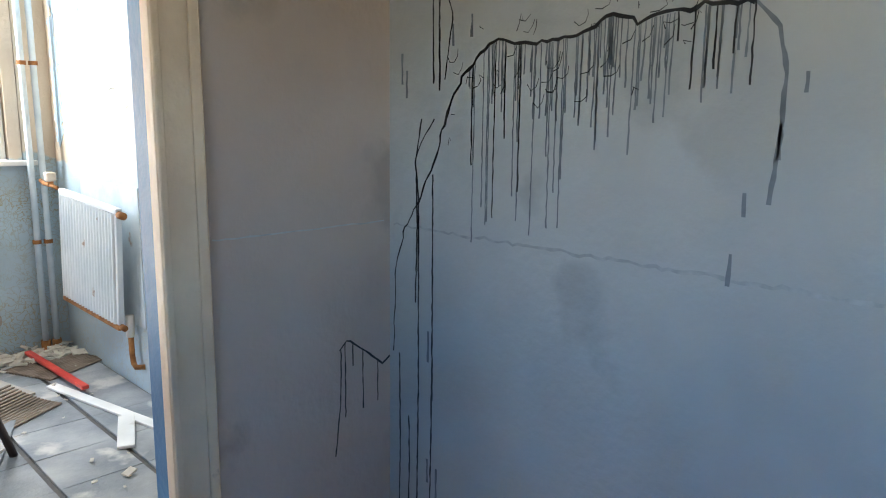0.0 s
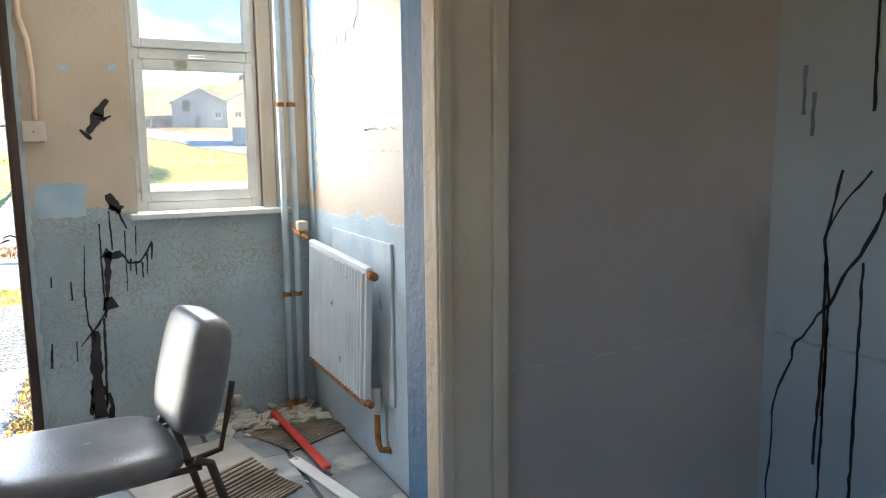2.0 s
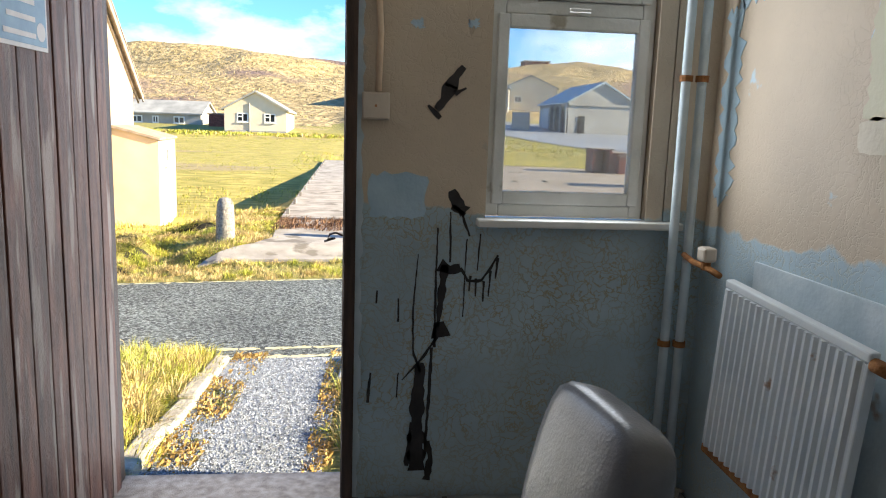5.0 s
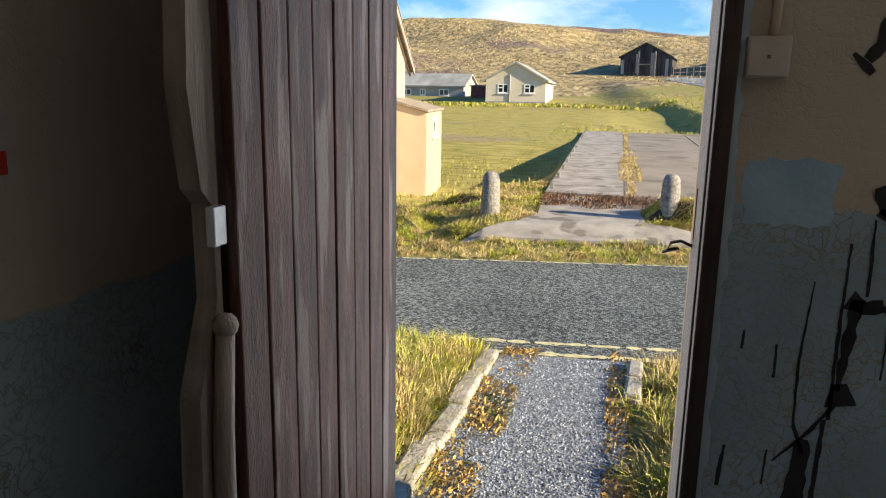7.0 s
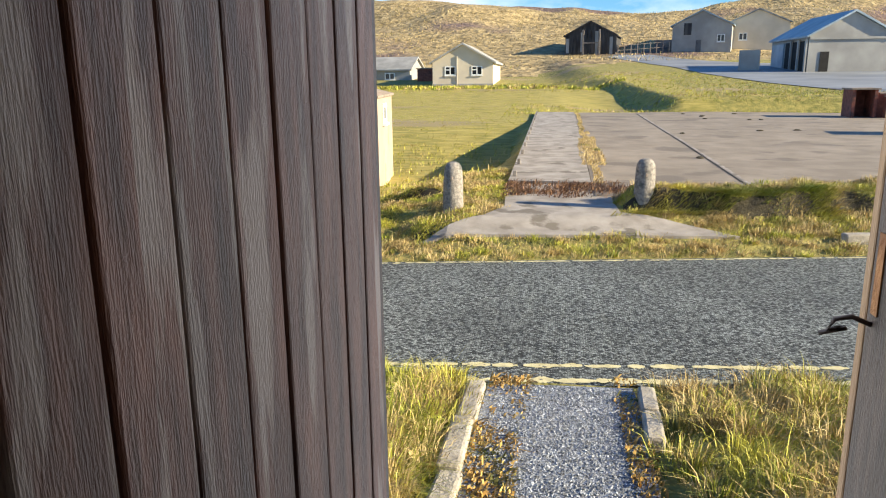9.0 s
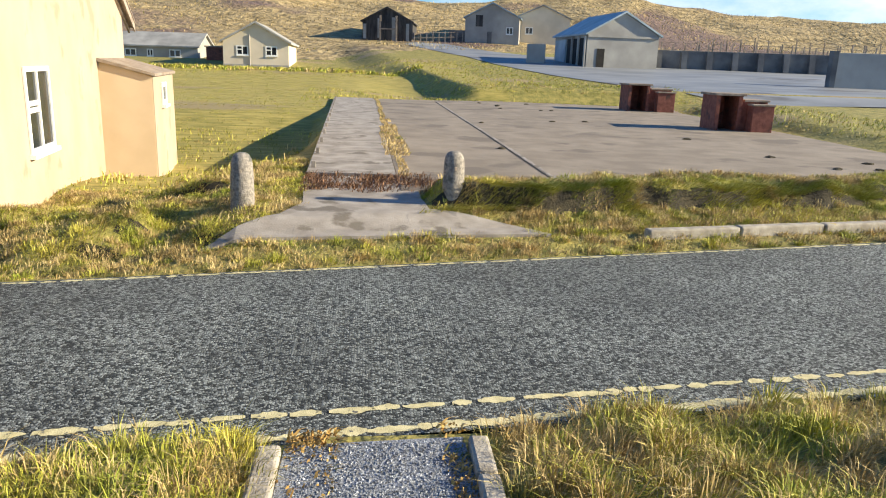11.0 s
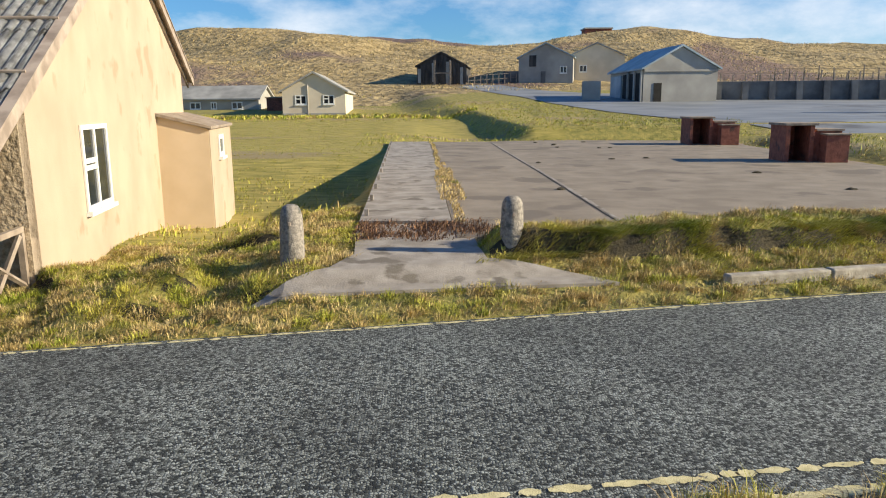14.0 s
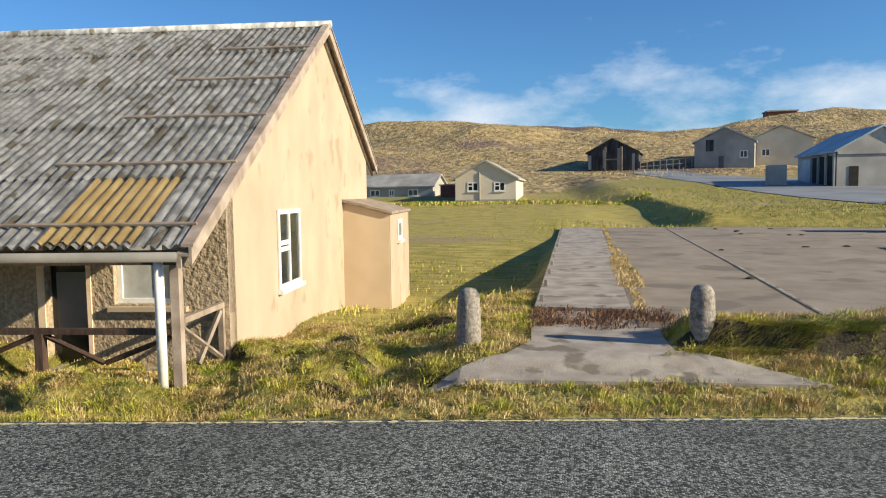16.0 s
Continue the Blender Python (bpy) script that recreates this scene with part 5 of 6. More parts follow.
part("rail", h_box(-8.6, -0.18, 7.79, 7.87, -0.17, -0.10, 0.005), M_DARKWOOD, house)
part("rail", h_box(-0.13, -0.06, 7.90, S0 - 0.003, -0.06, 0.01, 0.005), M_TIMBER, house)
part("rail_post", h_box(-0.13, -0.06, S0 - 0.075, S0 - 0.005, -1.0, -0.062), M_TIMBER, house)
for a, b in (((-1.7, -0.18), (-1.0, -0.50)), ((-0.98, -0.50), (-0.2, -0.20)), ((-2.6, -0.50), (-1.8, -0.18)), ((-2.62, -0.50), (-3.55, -0.18)), ((-3.65, -0.18), (-4.5, -0.50))):
    part("brace", tube([(a[0], 7.83, a[1]), (b[0], 7.83, b[1])], 0.032, 4), M_DARKWOOD, house)
for a, b in (((7.92, -0.12), (S0 - 0.08, -0.70)), ((8.3, -0.62), (S0 - 0.08, -0.10))):
    part("brace", tube([(-0.095, a[0], a[1]), (-0.095, b[0], b[1])], 0.034, 4), M_TIMBER, house)
# lean-to on the gable
lean_x, ls0, ls1 = 1.05, 16.15, 19.5
bm = extrude_poly([(0.002, -2.4), (lean_x, -2.4), (lean_x, 0.95), (0.002, 1.22)], "y", ls0, ls1)
part("lean_to", bm, M_TAN, house, "tan rendered lean-to")
part("lean_to_side", h_box(lean_x + 0.001, lean_x + 0.02, ls0 + 0.02, ls1, -2.4, 0.93), M_CREAM, house)
part("lean_to_roof", extrude_poly([(0.003, 1.225), (lean_x + 0.08, 0.945), (lean_x + 0.08, 1.005), (0.003, 1.29)], "y", ls0 - 0.08, ls1 + 0.05), M_TIMBER, house)
window_in(house, 17.3, 18.0, 0.28, 0.78, lean_x + 0.02, "x", [], M_DARKPANE, trim=0.1)


# ---- buildings farther off ----
def gabled(name, m, width, length, wall_z, ridge_z, wall_mat, roof_mat, label, base=-1.5, over=0.25):
    """A gabled building: its gable is in the local x-z plane at y = 0, the ridge runs along +y."""
    ob = thing(name, m, label, "building")
    part("wall", extrude_poly([(-width / 2, base), (width / 2, base), (width / 2, wall_z), (0, ridge_z), (-width / 2, wall_z)], "y", 0.0, length), wall_mat, ob)
    k = (ridge_z - wall_z) / (width / 2)
    for sg in (-1, 1):
        e = width / 2 + over
        part("roof", extrude_poly([(0, ridge_z + 0.02), (sg * e, ridge_z - k * e + 0.02), (sg * e, ridge_z - k * e + 0.16), (0, ridge_z + 0.18)], "y", -over, length + over), roof_mat, ob)
    return ob


bung = gabled("bungalow", pose(-9.85, 62, 0.62, 0, 0, 1.5), 5.2, 10.0, 2.05, 3.5, M_PALE, M_ROOFGREY, "small cream rendered bungalow with a pale grey roof")
for xx in (-1.55, 0.75):
    window_in(bung, xx, xx + 0.95, 0.98, 1.75, 0.0, "y", [("v", 0.5, 0, 1), ("h", 0.6, 0, 0.5)], trim=0.09, out=-1)
part("plinth", boxes((-2.62, 2.62, -0.04, -0.002, -1.0, 0.28)), M_BARN, bung)
part("downpipe", tube([(-0.5, -0.05, 0.2), (-0.5, -0.05, 2.6)], 0.05, 6), M_BARN, bung)
long_b = gabled("long_hut", pose(-16.5, 75, 0.9, 0, 0, 84), 4.6, 20.0, 1.35, 2.5, M_BARN, M_ROOFGREY, "long low grey hut with white windows")
for k in range(6):
    yy = 1.6 + k * 2.1 + (0.5 if k % 2 else 0)
    window_in(long_b, yy, yy + (1.1 if k % 2 == 0 else 0.6), 0.35, 1.05, -2.3, "x", [("v", 0.5, 0, 1)], trim=0.1, out=-1)
shed = thing("small_shed", pose(-14.6, 70, 0.75, 0, 0, 10), "small rust-brown shed beside the hut", "shed")
part("wall", boxes((-0.8, 0.8, 0, 1.4, -0.6, 1.5)), M_BRICK, shed)
part("roof", boxes((-0.95, 0.95, -0.1, 1.5, 1.502, 1.62)), M_TIMBER, shed)

barn = gabled("derelict_barn", pose(1.75, 95, 4.05, 0, 0, -8), 6.2, 9.0, 2.35, 3.95, M_BLACKBARN, M_BLACKBARN, "derelict black sheet-clad barn with torn panels")
rb = random.Random(12)
for k in range(14):
    xx = -3.0 + k * 0.45
    part("sheet", boxes((xx, xx + 0.38, -0.09 - 0.02 * (k % 2), -0.03, rb.uniform(0.0, 0.5), 2.2 + 1.2 * (1 - abs(xx) / 3.2) - rb.uniform(0, 0.4))), M_BLACKBARN if k % 4 else M_ROOFGREY, barn)
for xx in (-0.9, 1.1):
    part("post", boxes((xx, xx + 0.22, -0.9, -0.7, -0.6, 3.0)), M_TIMBER, barn)
part("beam", boxes((-0.9, 1.32, -0.88, -0.72, 1.35, 1.5)), M_TIMBER, barn)
grey1 = gabled("grey_shed", pose(15.1, 95, 4.35, 0, 0, -14), 6.9, 12.0, 3.0, 4.7, M_BARN, M_ROOFBLUE, "grey rendered gabled shed with a sign")
window_in(grey1, 1.8, 2.7, 1.0, 1.9, 0.0, "y", [("v", 0.5, 0, 1)], trim=0.1, out=-1)
part("notice", boxes((-2.1, -1.2, -0.06, -0.01, 1.9, 3.3)), M_BLACKBARN, grey1)
part("door", boxes((-0.6, 0.0, -0.05, -0.01, -0.2, 1.3)), M_BLAST, grey1)
part("side_lean_to", boxes((-5.6, -3.46, 0.5, 4.0, -1.0, 1.4)), M_BLAST, grey1)
grey2 = gabled("grey_shed", pose(22.1, 97, 4.6, 0, 0, -10), 7.2, 12.0, 3.0, 4.6, M_PALE, M_ROOFGREY, "pale rendered gabled shed beside another")
window_in(grey2, -2.2, -1.2, 1.0, 1.9, 0.0, "y", [("v", 0.5, 0, 1)], trim=0.1, out=-1)
big = gabled("open_barn", pose(20.55, 61.1, 1.6, 0, 0, 2.5), 6.3, 9.0, 2.68, 4.42, M_BARN, M_ROOFBLUE, "pale grey open-sided barn with a blue-grey roof")
# Black boxes on the walls paint the darkness of the doorway and bays.
part("door", boxes((-2.25, -1.6, -0.05, -0.005, -0.1, 1.5)), M_HOLLOW, big, "dark open doorway")
for k in range(3):
    part("bay", boxes((-3.22, -3.155, 0.35 + k * 1.7, 1.75 + k * 1.7, -0.1, 2.35)), M_HOLLOW, big, "dark open bay")
    part("pier", boxes((-3.36, -3.225, 0.02 + k * 1.7, 0.30 + k * 1.7, -0.4, 2.5)), M_BARN, big)
part("side_door", boxes((-3.24, -3.155, 5.6, 8.6, -0.1, 2.3)), M_ROOFBLUE, big, "pale blue sliding door")
part("verge_band", boxes((-3.12, 3.12, -0.12, -0.003, 2.42, 2.6)), M_BARN, big)
low = thing("low_block", pose(13.8, 64, 1.9, 0, 0, -14), "low pale concrete block beside the barn", "block")
part("body", boxes((-0.8, 0.8, 0, 2.5, -0.8, 1.5), bevel=0.03), M_BARN, low)
blast = thing("blast_wall", pose(23.6, 63.5, 0.5, 0, 0, -9), "long dark grey block wall with buttresses", "wall")
part("wall", boxes((0, 17.5, 0, 0.6, -0.8, 2.75), bevel=0.03), M_BLAST, blast)
for k in range(8):
    xx = 0.8 + k * 2.2
    part("buttress", extrude_poly([(-0.7, -0.8), (-0.002, -0.8), (-0.002, 2.7), (-0.25, 2.7)], "x", xx, xx + 0.5), M_BLAST, blast)
conc_wall = thing("concrete_wall", pose(29.2, 45.0, 0.55, 0, 0, -9), "plain pale concrete wall panel", "wall")
part("wall", boxes((0, 22, 0, 0.4, -0.8, 2.4), bevel=0.03), M_BARN, conc_wall)
part("end_post", boxes((-0.35, -0.002, -0.1, 0.5, -0.8, 2.5)), M_BLAST, conc_wall)
bunk = thing("hill_bunker", pose(37.0, 158, float(land(37.0, 158)) + 0.3), "low brick lookout on the dune ridge", "bunker")
part("walls", boxes((-2.8, 2.8, 0, 4, -2.0, 0.2)), M_BRICK, bunk)
part("roof", boxes((-3.0, 3.0, -0.3, 4.3, 0.202, 0.45)), M_BARN, bunk)

# fences in the distance
def fence(name, p0, p1, n, height, label):
    ob = thing(name, pose(0, 0, 0), label, "fence")
    for i in range(n):
        f = i / (n - 1)
        x, y = p0[0] + (p1[0] - p0[0]) * f, p0[1] + (p1[1] - p0[1]) * f
        z = float(land(x, y))
        part("post", boxes((x - 0.05, x + 0.05, y - 0.05, y + 0.05, z - 0.2, z + height * (0.85 + 0.3 * rb.random()))), M_TIMBER, ob)
    for k in (0.5, 0.95):
        part("wire", tube([(p0[0], p0[1], float(land(*p0)) + height * k), (p1[0], p1[1], float(land(*p1)) + height * k)], 0.018, 4), M_TIMBER, ob)


fence("fence", (24, 70), (52, 66), 26, 2.2, "thin grey post and wire fence on the dunes")
fence("fence", (36, 80), (70, 74), 24, 2.4, "thin grey post and wire fence below the hill")
fence("fence", (5.0, 92), (11.5, 96), 9, 1.3, "low wooden fence beside the barn")

# brick shelters on the slab
def shelter(m, label, w, d, hgt):
    ob = thing("brick_shelter", m, label, "shelter", "brick shelters on the slab")
    part("side_wall", boxes((0.0, 0.12, 0.0, d, 0, hgt), bevel=0.004), M_BRICK, ob)
    part("side_wall", boxes((w * 0.42, w * 0.42 + 0.12, 0.0, d, 0, hgt), bevel=0.004), M_BRICK, ob)
    part("back_wall", boxes((0.121, w * 0.419, d - 0.12, d - 0.002, 0, hgt), bevel=0.004), M_BRICK, ob)
    part("rear_block", boxes((w * 0.42 + 0.121, w, 0.1, d, 0, hgt * 0.84), bevel=0.006), M_BRICK, ob)
    part("front_block", boxes((w * 0.62, w + 0.02, -0.35, 0.098, 0, hgt * 0.74), bevel=0.006), M_BRICK, ob)
    part("roof", boxes((-0.06, w * 0.42 + 0.2, -0.06, d + 0.05, hgt + 0.002, hgt + 0.07), bevel=0.006), M_TIMBER, ob)
    part("cap", boxes((w * 0.62 - 0.02, w + 0.05, -0.38, 0.12, hgt * 0.74 + 0.002, hgt * 0.74 + 0.05), bevel=0.006), M_TIMBER, ob)
    part("roof", boxes((w * 0.42 + 0.202, w + 0.05, 0.06, d + 0.05, hgt * 0.842, hgt * 0.9), bevel=0.006), M_TIMBER, ob)
    return ob


shelter(pose(9.30, 20.75, SLAB_Z, 0, 0, -6), "small red brick shelter with an open doorway on the slab", 1.58, 1.2, 1.02)
shelter(pose(9.95, 29.9, SLAB_Z, 0, 0, -4), "small red brick shelter with two dark openings", 1.85, 1.3, 1.06)

# expansion joint and crack in the slab
def ribbon(name, pts, w, mat, label, z, seed, cat):
    r = random.Random(seed)
    bm = bmesh.new()
    prev = None
    for p, q in zip(pts, pts[1:]):
        n = max(1, int(math.dist(p, q) / 0.12))
        for i in range(n + 1):
            f = i / n
            x, y = p[0] + (q[0] - p[0]) * f, p[1] + (q[1] - p[1]) * f
            ww = w * r.uniform(0.4, 1.4)
            a, b = bm.verts.new((x - ww / 2, y, z)), bm.verts.new((x + ww / 2, y, z))
            if prev:
                bm.faces.new((prev[0], prev[1], b, a))
            prev = (a, b)
    return tagged(link(name, bm, mat), label, cat, kind="structure")


ribbon("slab_joint", [(1.72, 9.9), (1.9, 18.5), (1.95, 23), (2.1, 33.0)], 0.04, M_HOLLOW, "dark open joint in the concrete slab", SLAB_Z + 0.004, 3, "joint")
ribbon("slab_joint_edge", [(1.79, 9.9), (1.97, 18.5), (2.02, 23), (2.17, 33.0)], 0.07, M_APRON, "pale chipped edge of the slab joint", SLAB_Z + 0.005, 4, "joint")

r_l = random.Random(52)
for k in range(16):
    lx, ly = r_l.uniform(0.2, 9.0), r_l.uniform(12.0, 33.0)
    bm = bmesh.new()
    bmesh.ops.create_icosphere(bm, subdivisions=2, radius=1.0)
    for v in bm.verts:
        v.co = Vector((v.co.x * 0.11, v.co.y * 0.08, max(v.co.z, -0.2) * 0.035)) * r_l.uniform(0.75, 1.25)
    clod = thing("clod", pose(lx, ly, SLAB_Z + 0.006, 0, 0, r_l.uniform(0, 360)), "small dark clod of earth on the concrete slab", "clod", "clods on the slab")
    part("lump", bm, M_EARTHSHADE, clod)

# short studs along the strip's edge
for k in range(13):
    f = k / 12
    y = 11.2 + 22 * f
    st = thing("stud", pose(-1.97 - 0.0215 * (y - 10.7) + 0.08, y, SLAB_Z + 0.03), "short rusty stud on the strip's edge", "stud", "studs along the strip")
    part("stud_body", boxes((-0.03, 0.03, -0.03, 0.03, 0, 0.10), bevel=0.004), M_APRON, st)


# ---- bollards ----
def bollard(x, y, top, label, lean):
    bm = bmesh.new()
    prof = [(0.142, -0.45), (0.140, 0.0), (0.131, top * 0.55), (0.123, top - 0.13), (0.112, top - 0.07), (0.085, top - 0.022), (0.045, top - 0.003)]
    seg = 28
    rings = [[bm.verts.new((r * math.cos(2 * math.pi * k / seg) * (1 + 0.012 * math.sin(5 * k + z * 9)), r * math.sin(2 * math.pi * k / seg), z)) for k in range(seg)] for r, z in prof]
    for a, b in zip(rings, rings[1:]):
        for k in range(seg):
            bm.faces.new((a[k], a[(k + 1) % seg], b[(k + 1) % seg], b[k]))
    bm.faces.new(rings[-1][::-1])
    bm.faces.new(rings[0])
    ob = thing("bollard", pose(x, y, -0.31, lean, 0.8, 0), label, "bollard", "concrete bollards")
    part("post", bm, M_BOLLARD, ob, smooth=True)
    part("eyelet", boxes((-0.014, 0.014, -0.146, -0.125, top - 0.22, top - 0.18), bevel=0.003), M_BAREWOOD, ob)


bollard(-2.53, 8.35, 0.645, "round-topped grey concrete bollard in the grass", 1.0)
bollard(-0.04, 8.5, 0.69, "round-topped grey concrete bollard beside the mound", -0.5)

# ---- kerbs ----
def kerb(p0, p1, w, hgt, n, group, seed):
    r = random.Random(seed)
    for i in range(n):
        a, b = i / n, (i + 1) / n
        q0 = Vector((p0[0] + (p1[0] - p0[0]) * a, p0[1] + (p1[1] - p0[1]) * a, 0))
        q1 = Vector((p0[0] + (p1[0] - p0[0]) * b, p0[1] + (p1[1] - p0[1]) * b, 0))
        z0, z1 = float(land(q0.x, q0.y)), float(land(q1.x, q1.y))
        ln = (q1 - q0).length - 0.012
        ang = math.degrees(math.atan2(q1.y - q0.y, q1.x - q0.x))
        tilt = -math.degrees(math.atan2(z1 - z0, ln))
        ob = thing("kerb_stone", pose(q0.x, q0.y, z0 - 0.02, 0, tilt, ang + r.uniform(-1.5, 1.5)), "worn pale kerb stone set in the ground", "kerb", group)
        part("stone", boxes((0, ln, -w / 2, w / 2, -0.10, hgt * r.uniform(0.85, 1.1)), bevel=0.018), M_KERB, ob, smooth=False)


kerb((-1.53, 0.45), (-1.56, 2.98), 0.115, 0.10, 4, "path kerb", 2)
kerb((-0.60, 2.2), (-0.56, 3.02), 0.10, 0.10, 2, "path kerb", 3)
kerb((-1.40, 3.06), (-0.70, 3.12), 0.10, 0.03, 1, "path end kerb", 4)
ku, kv = uv(3.35, 7.05), uv(13.0, 6.95)
kerb(ku, kv, 0.14, 0.12, 8, "roadside kerb", 5)


# ---- grass ----
def blades(name, pts, hmin, hmax, width, mat, label, seed, lean=0.5, wind=(0.25, -0.1), out=None):
    """Many bent blades rooted at pts, one mesh."""
    r = np.random.RandomState(seed)
    n = len(pts)
    hh = r.uniform(hmin, hmax, n) * (0.6 + 0.8 * r.rand(n) ** 2)
    az = r.uniform(0, 2 * np.pi, n)
    side = np.stack([np.cos(az), np.sin(az), 0 * az], 1) * (width * r.uniform(0.6, 1.4, n) / 2)[:, None]
    la = r.uniform(0, 2 * np.pi, n)
    ld = np.stack([np.cos(la) + wind[0] * 3, np.sin(la) + wind[1] * 3, 0 * la], 1) * (lean * hh * r.uniform(0.2, 1.0, n))[:, None]
    if out is not None:
        ld = ld * 0.45 + out * (lean * hh)[:, None]
    up = np.array([0, 0, 1.0])
    mid = pts + ld * 0.35 + up * (hh * 0.6)[:, None]
    tip = pts + ld + up * (hh * (1 - 0.25 * lean))[:, None]
    co = np.stack([pts - side, pts + side, mid + side * 0.7, mid - side * 0.7, tip], 1).reshape(-1, 3)
    base = np.arange(n) * 5
    me = bpy.data.meshes.new(name)
    me.vertices.add(5 * n)
    me.vertices.foreach_set("co", co.ravel())
    loops = np.concatenate([np.stack([base, base + 1, base + 2, base + 3], 1), np.stack([base + 3, base + 2, base + 4, base + 4], 1)[:, :3].repeat(1, 0).reshape(n, 3)[:, [0, 1, 2, 2]]], 1)
    idx = np.concatenate([loops[:, :4], loops[:, 4:7]], 1).ravel()
    me.loops.add(7 * n)
    me.loops.foreach_set("vertex_index", idx.astype(np.int32))
    me.polygons.add(2 * n)
    starts = (np.arange(n) * 7)[:, None] + np.array([0, 4])
    me.polygons.foreach_set("loop_start", starts.ravel().astype(np.int32))
    me.update(calc_edges=True)
    me.validate()
    me.materials.append(mat)
    return tagged(new(name, me), label, "grass", kind="stuff")


def scatter(n, x0, x1, y0, y1, keep, seed, clump=0.0, lift=-0.01):
    r = np.random.RandomState(seed)
    x, y = r.uniform(x0, x1, n), r.uniform(y0, y1, n)
    ok = keep(x, y)
    if clump:
        ok &= r.rand(n) < np.clip(0.5 + clump * ripple(x, y, 4.5, seed), 0.06, 1)
    x, y = x[ok], y[ok]
    return np.stack([x, y, land(x, y) + lift], 1)


def tufts(centres, per, radius, seed):
    """Blade roots packed round each tuft's centre, and the way each one leans out from it."""
    r = np.random.RandomState(seed)
    size = r.uniform(0.5, 1.5, len(centres)).repeat(per) * radius
    a, d = r.uniform(0, 2 * np.pi, len(size)), np.sqrt(r.rand(len(size)))
    out = np.stack([np.cos(a) * d, np.sin(a) * d, 0 * a], 1)
    pts = centres.repeat(per, 0) + out * size[:, None]
    pts[:, 2] = land(pts[:, 0], pts[:, 1]) - 0.01 + 0.35 * size * (1 - d ** 2)
    return pts, out


def in_v(x, y):
    return -x * SA + y * CA


def off_path(x, y):
    return (np.abs(x + 1.05) > 0.56 + 0.05 * ripple(x, y, 6, 2)) & (y < near_edge(x) - 0.06 + 0.06 * ripple(x, y, 5, 7))


def off_apron(x, y):
    a = np.interp(y, [6.98, 7.5, 7.8, 8.5, 10.6], [-3.1, -2.45, -2.05, -1.85, -2.0])
    b = np.interp(y, [6.98, 7.42, 7.8, 8.15, 8.8, 10.6], [-3.1, 0.95, 0.6, -0.35, -0.40, -0.38])
    rag_ = 0.07 * ripple(x, y, 4, 5)
    return (x < a + rag_) | (x > b - rag_)


def verge(x, y):
    v = in_v(x, y)
    return (v > ROAD_FAR + 0.03 + 0.05 * ripple(x, y, 5, 1)) & (v < 7.36 + 0.06 * ripple(x, y, 3, 6))


def bank(x, y):
    v = in_v(x, y)
    right = (x > -0.7) & (v < 9.15 + 0.12 * ripple(x, y, 3, 9)) & (x < 12.5)
    left = (x < -1.9) & (y < 12.5)
    ok = (v > 7.2) & (right | left) & off_apron(x, y)
    xs_, ys_ = x[ok], y[ok]
    steep = (land(xs_, ys_ + 0.03) - land(xs_, ys_ - 0.03)) / 0.06
    ok[ok] = (steep < 0.8) | (np.sin(xs_ * 9.1 + ys_ * 5.3) > 0.3)
    return ok



blades("near_grass", scatter(230000, -5.5, 4.2, 0.45, 3.9, off_path, 11, 0.6), 0.05, 0.12, 0.0042, M_BLADE, "long green and straw grass beside the path", 1, 1.5, (0.5, -0.25))
blades("near_straw", scatter(34000, -5.5, 4.2, 0.45, 3.9, off_path, 12, 0.9), 0.07, 0.18, 0.005, M_DRYBLADE, "dry straw among the near grass", 2, 1.25)
blades("verge_straw", scatter(420000, -11, 14, 4.5, 10.5, verge, 13, 0.6), 0.03, 0.09, 0.0075, M_DRYBLADE, "matted straw grass along the road verge", 3, 1.1)
blades("bank_grass", scatter(560000, -11, 12.5, 6.5, 12.5, bank, 14, 0.55), 0.03, 0.085, 0.0075, M_BLADE, "long green grass on the banks", 4, 1.5, (0.45, -0.3))
blades("bank_straw", scatter(180000, -11, 12.5, 6.5, 12.5, bank, 15, 0.9), 0.04, 0.11, 0.007, M_DRYBLADE, "pale straw tufts on the banks", 5, 1.25)
lipp = scatter(260000, -0.5, 12.0, 7.6, 10.0, lambda x, y: np.abs(in_v(x, y) - 8.10 - 0.08 * ripple(x, y, 3.0, 8)) < 0.13, 43, 0.9)
lipp[:, 2] += 0.02
hang = np.stack([0.7 + 0 * lipp[:, 0], -1.0 + 0 * lipp[:, 0], 0 * lipp[:, 0]], 1)
blades("overhanging_grass", lipp, 0.05, 0.12, 0.0065, M_BLADE, "long grass hanging over the edge of the turf bank", 44, 1.4, (0.2, -0.2), hang)
dead = scatter(26000, -2.0, 0.0, 8.9, 11.2, lambda x, y: (np.abs(y - 9.95) < 0.75 + 0.25 * ripple(x, y, 4, 2)) & (x < -0.15), 16, 0.5)
blades("dead_weeds", dead, 0.05, 0.15, 0.014, M_DEAD, "red-brown dead weeds across the apron", 6, 1.2)
jn = scatter(22000, -0.95, 0.05, 10.5, 34, lambda x, y: np.abs(x + 0.55 + 0.08 * ripple(x, y, 1.2, 3)) < 0.07 + 0.17 * (ripple(x, y, 0.8, 6) > 0.3), 17)
jn[:, 2] = SLAB_Z + 0.02
blades("joint_weeds", jn, 0.03, 0.085, 0.012, M_DRYBLADE, "dry weeds along the slab joint", 7, 1.0)
edge = scatter(13000, -1.5, -0.55, 0.5, 3.3, lambda x, y: (np.abs(x + 1.38) < 0.13) | (np.abs(x + 0.68) < 0.07), 18, 0.9, 0.028)
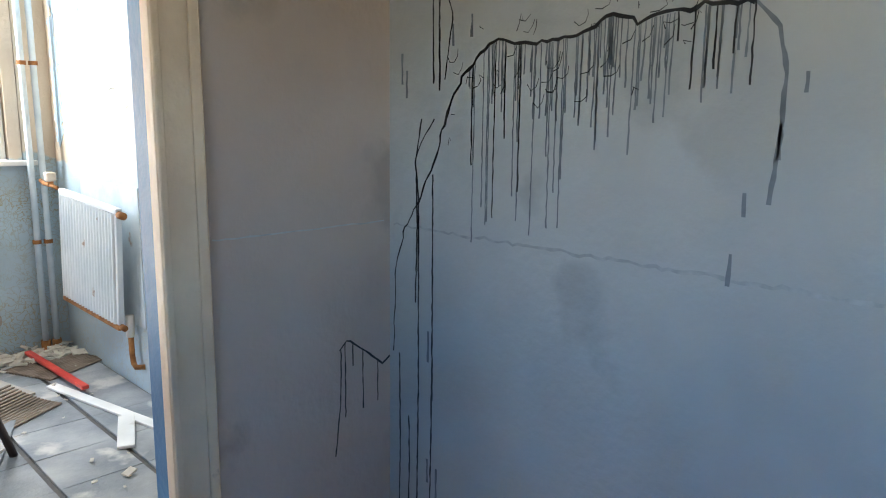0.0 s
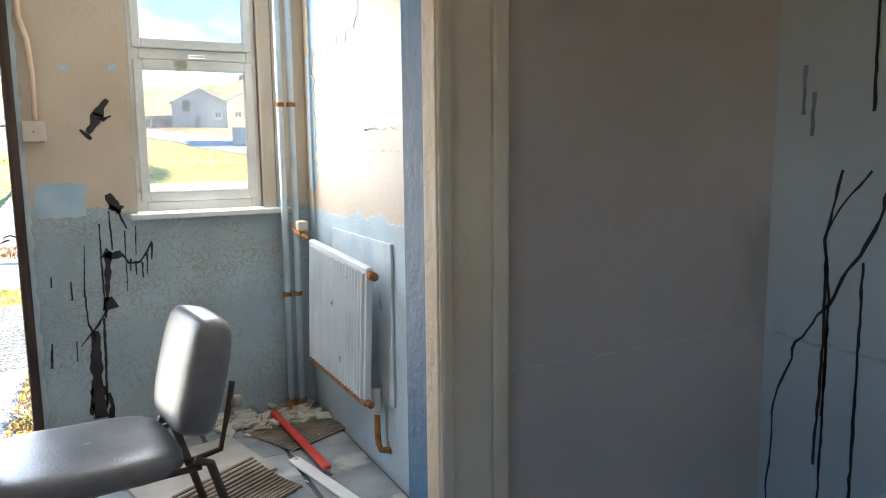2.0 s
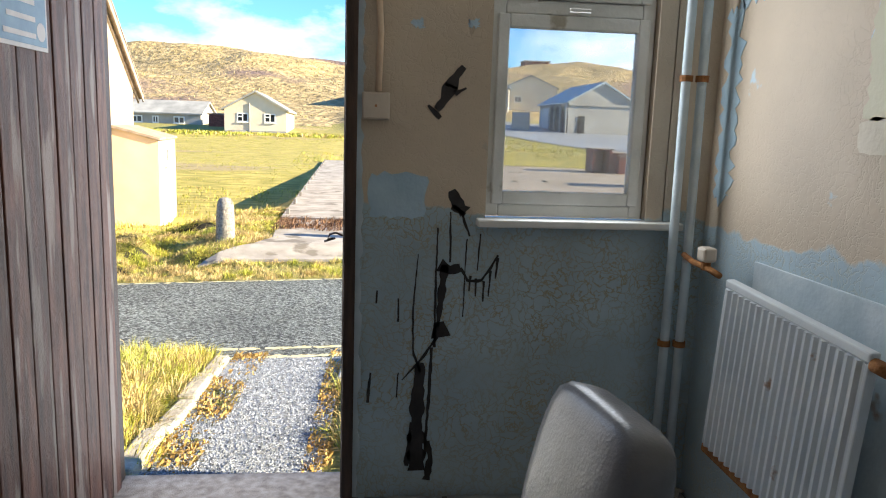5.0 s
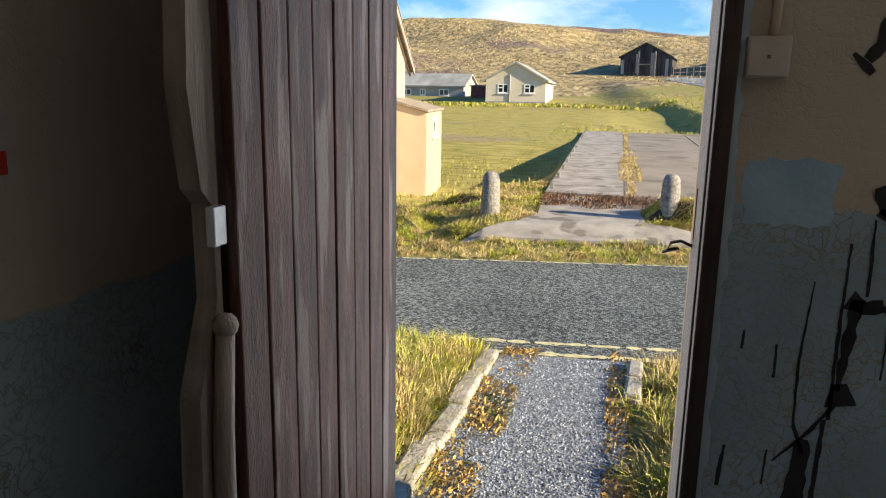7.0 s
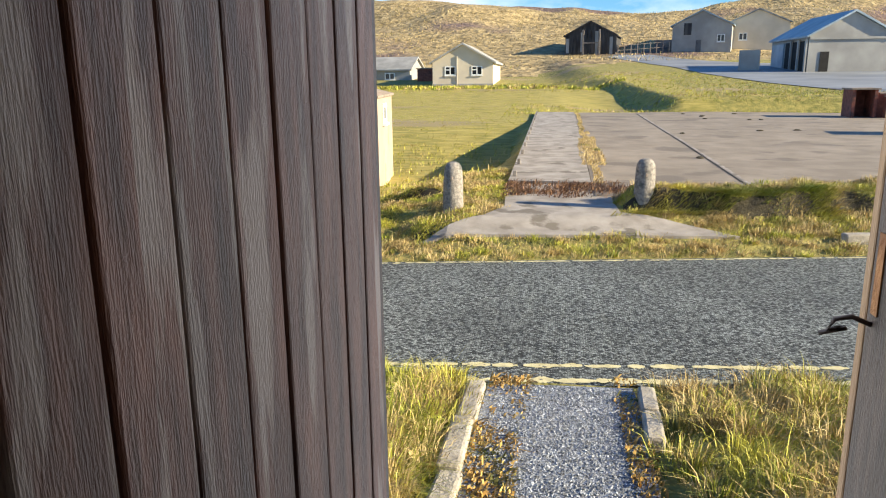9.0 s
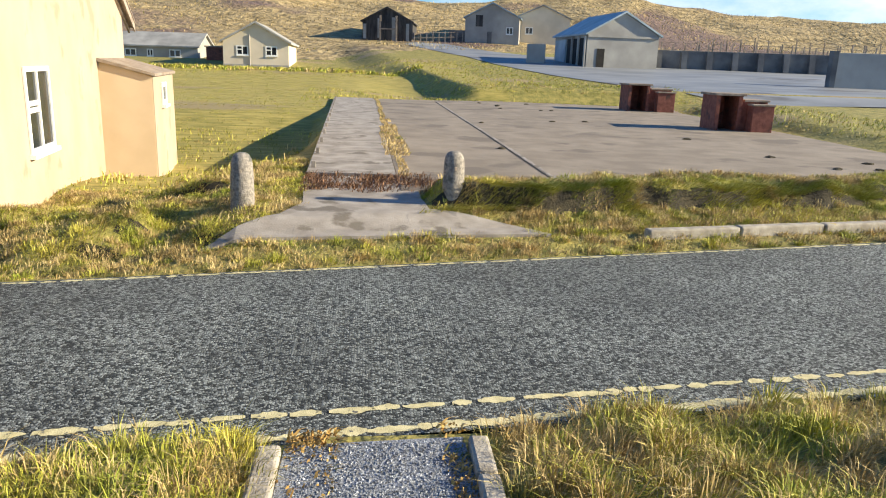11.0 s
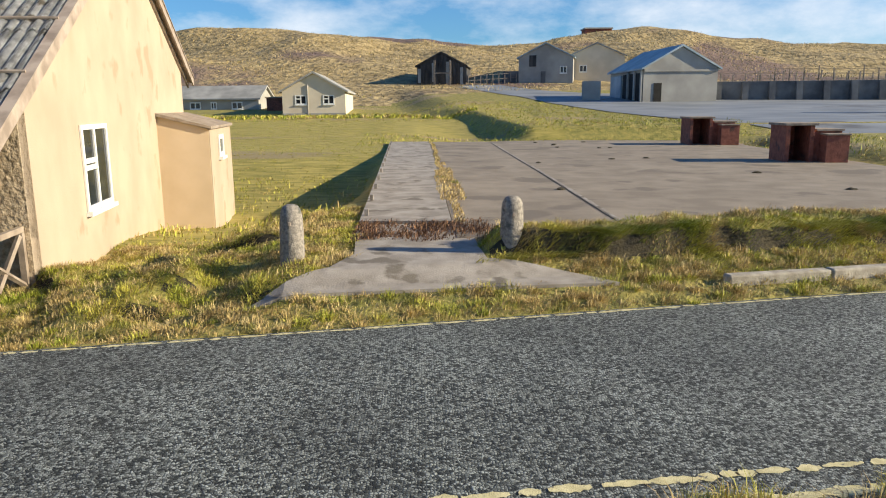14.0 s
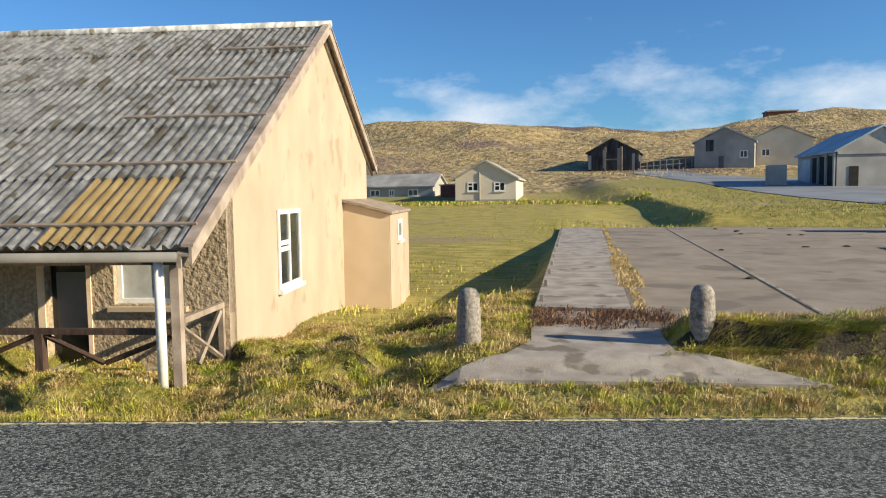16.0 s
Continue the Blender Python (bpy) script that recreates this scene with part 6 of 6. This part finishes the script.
blades("path_edge_weeds", edge, 0.015, 0.05, 0.014, M_LEAF, "orange-brown dead leaves along the path edges", 8, 1.4)
fieldt = scatter(60000, -14, 16, 11, 40, lambda x, y: ((x < -2.4 - 0.03 * (y - 10)) & (y > 12) & (y < 24)) | ((x > 11.9) & (y < 40)) | ((y > 33.5) & (y < 46) & (x > -4)), 19, 0.8)
blades("field_tufts", fieldt, 0.06, 0.20, 0.022, M_BLADE, "rough grass tufts round the slab", 9, 1.0)
plat = scatter(70000, -30, 26, 34.5, 64, lambda x, y: (x > -30) & ~((x > np.interp(y, [30, 36.5, 42, 49, 55, 72], [21, 15.6, 13.3, 11.7, 10.3, 8.6]) - 0.3)) & ((x > 2.0) | (y > 50)), 45, 0.8)
blades("plateau_grass", plat, 0.06, 0.16, 0.035, M_BLADE, "rough yellow-green grass on the rise before the yard", 46, 1.3, (0.3, -0.2))
mown = scatter(60000, -20, -2.3, 12, 50, lambda x, y: x < -2.4, 47, 0.9)
blades("field_grass", mown, 0.02, 0.06, 0.03, M_BLADE, "short grass over the mown field", 48, 1.4, (0.3, -0.2))
hedge = scatter(24000, -45, 3, 51, 55, lambda x, y: np.abs(y - 53.0) < 1.0 + 0.3 * ripple(x, y, 1, 4), 20, 0.3)
blades("bank_hedge", hedge, 0.12, 0.3, 0.07, M_BLADE, "rough grass bank across the field", 10, 0.8)
r_ = np.random.RandomState(77)
dn = 60000
dx, dy = r_.uniform(-75, 125, dn), r_.uniform(82, 185, dn)
keepd = r_.rand(dn) < np.clip(0.45 + 0.7 * ripple(dx, dy, 0.22, 3), 0.03, 1)
dp = np.stack([dx[keepd], dy[keepd], land(dx[keepd], dy[keepd]) - 0.05], 1)
blades("dune_tussocks", dp, 0.15, 0.42, 0.09, M_DRYBLADE, "straw-coloured marram tussocks on the dunes", 12, 0.7)

for name_, rows_ in (("near", (1500, -5.5, 4.2, 0.5, 3.8, off_path, 31)), ("verge", (2600, -11, 14, 4.5, 10.5, verge, 32)), ("bank", (3000, -11, 12.5, 6.5, 12.5, bank, 33))):
    cen = scatter(*rows_)
    half = len(cen) // 2
    for c_, mat_, k_ in ((cen[:half], M_BLADE, 0), (cen[half:], M_DRYBLADE, 1)):
        p_, o_ = tufts(c_, 110, 0.11 if name_ != "verge" else 0.09, rows_[-1] + k_)
        blades(name_ + "_tussocks", p_, *((0.09, 0.17) if name_ == "near" else (0.045, 0.095)), 0.0052, mat_, ("green" if k_ == 0 else "straw-coloured") + " grass tussocks beside the road", rows_[-1] + 5 + k_, 0.95, (0.1, -0.05), o_)

# loose chippings on the gravel path
rs = np.random.RandomState(5)
n_ch = 14000
cx, cy = rs.uniform(-1.44, -0.68, n_ch), rs.uniform(0.44, 3.05, n_ch)
cz = land(cx, cy) + 0.032
size = rs.uniform(0.003, 0.008, n_ch)
oct_ = np.array([(1, 0, 0), (-0.8, 0.6, 0), (-0.7, -0.7, 0), (0.1, 0.1, 0.8)])
an = rs.uniform(0, 6.28, n_ch)
cs_, sn_ = np.cos(an), np.sin(an)
vx = (oct_[None, :, 0] * cs_[:, None] - oct_[None, :, 1] * sn_[:, None]) * size[:, None] + cx[:, None]
vy = (oct_[None, :, 0] * sn_[:, None] + oct_[None, :, 1] * cs_[:, None]) * size[:, None] + cy[:, None]
vz = oct_[None, :, 2] * size[:, None] + cz[:, None]
co = np.stack([vx, vy, vz], 2).reshape(-1, 3)
b4 = np.arange(n_ch) * 4
tri = np.concatenate([np.stack([b4 + a, b4 + b, b4 + 3], 1) for a, b in ((0, 1), (1, 2), (2, 0))])
me = bpy.data.meshes.new("chippings")
me.from_pydata(co.tolist(), [], tri.tolist())
me.materials.append(surface("chipping_stone", (0.10, 0.11, 0.13), (0.40, 0.43, 0.47), 30, 0.8, 0.0, island=0.6))
tagged(new("chippings", me), "loose blue-grey stone chippings on the path", "gravel", kind="stuff")
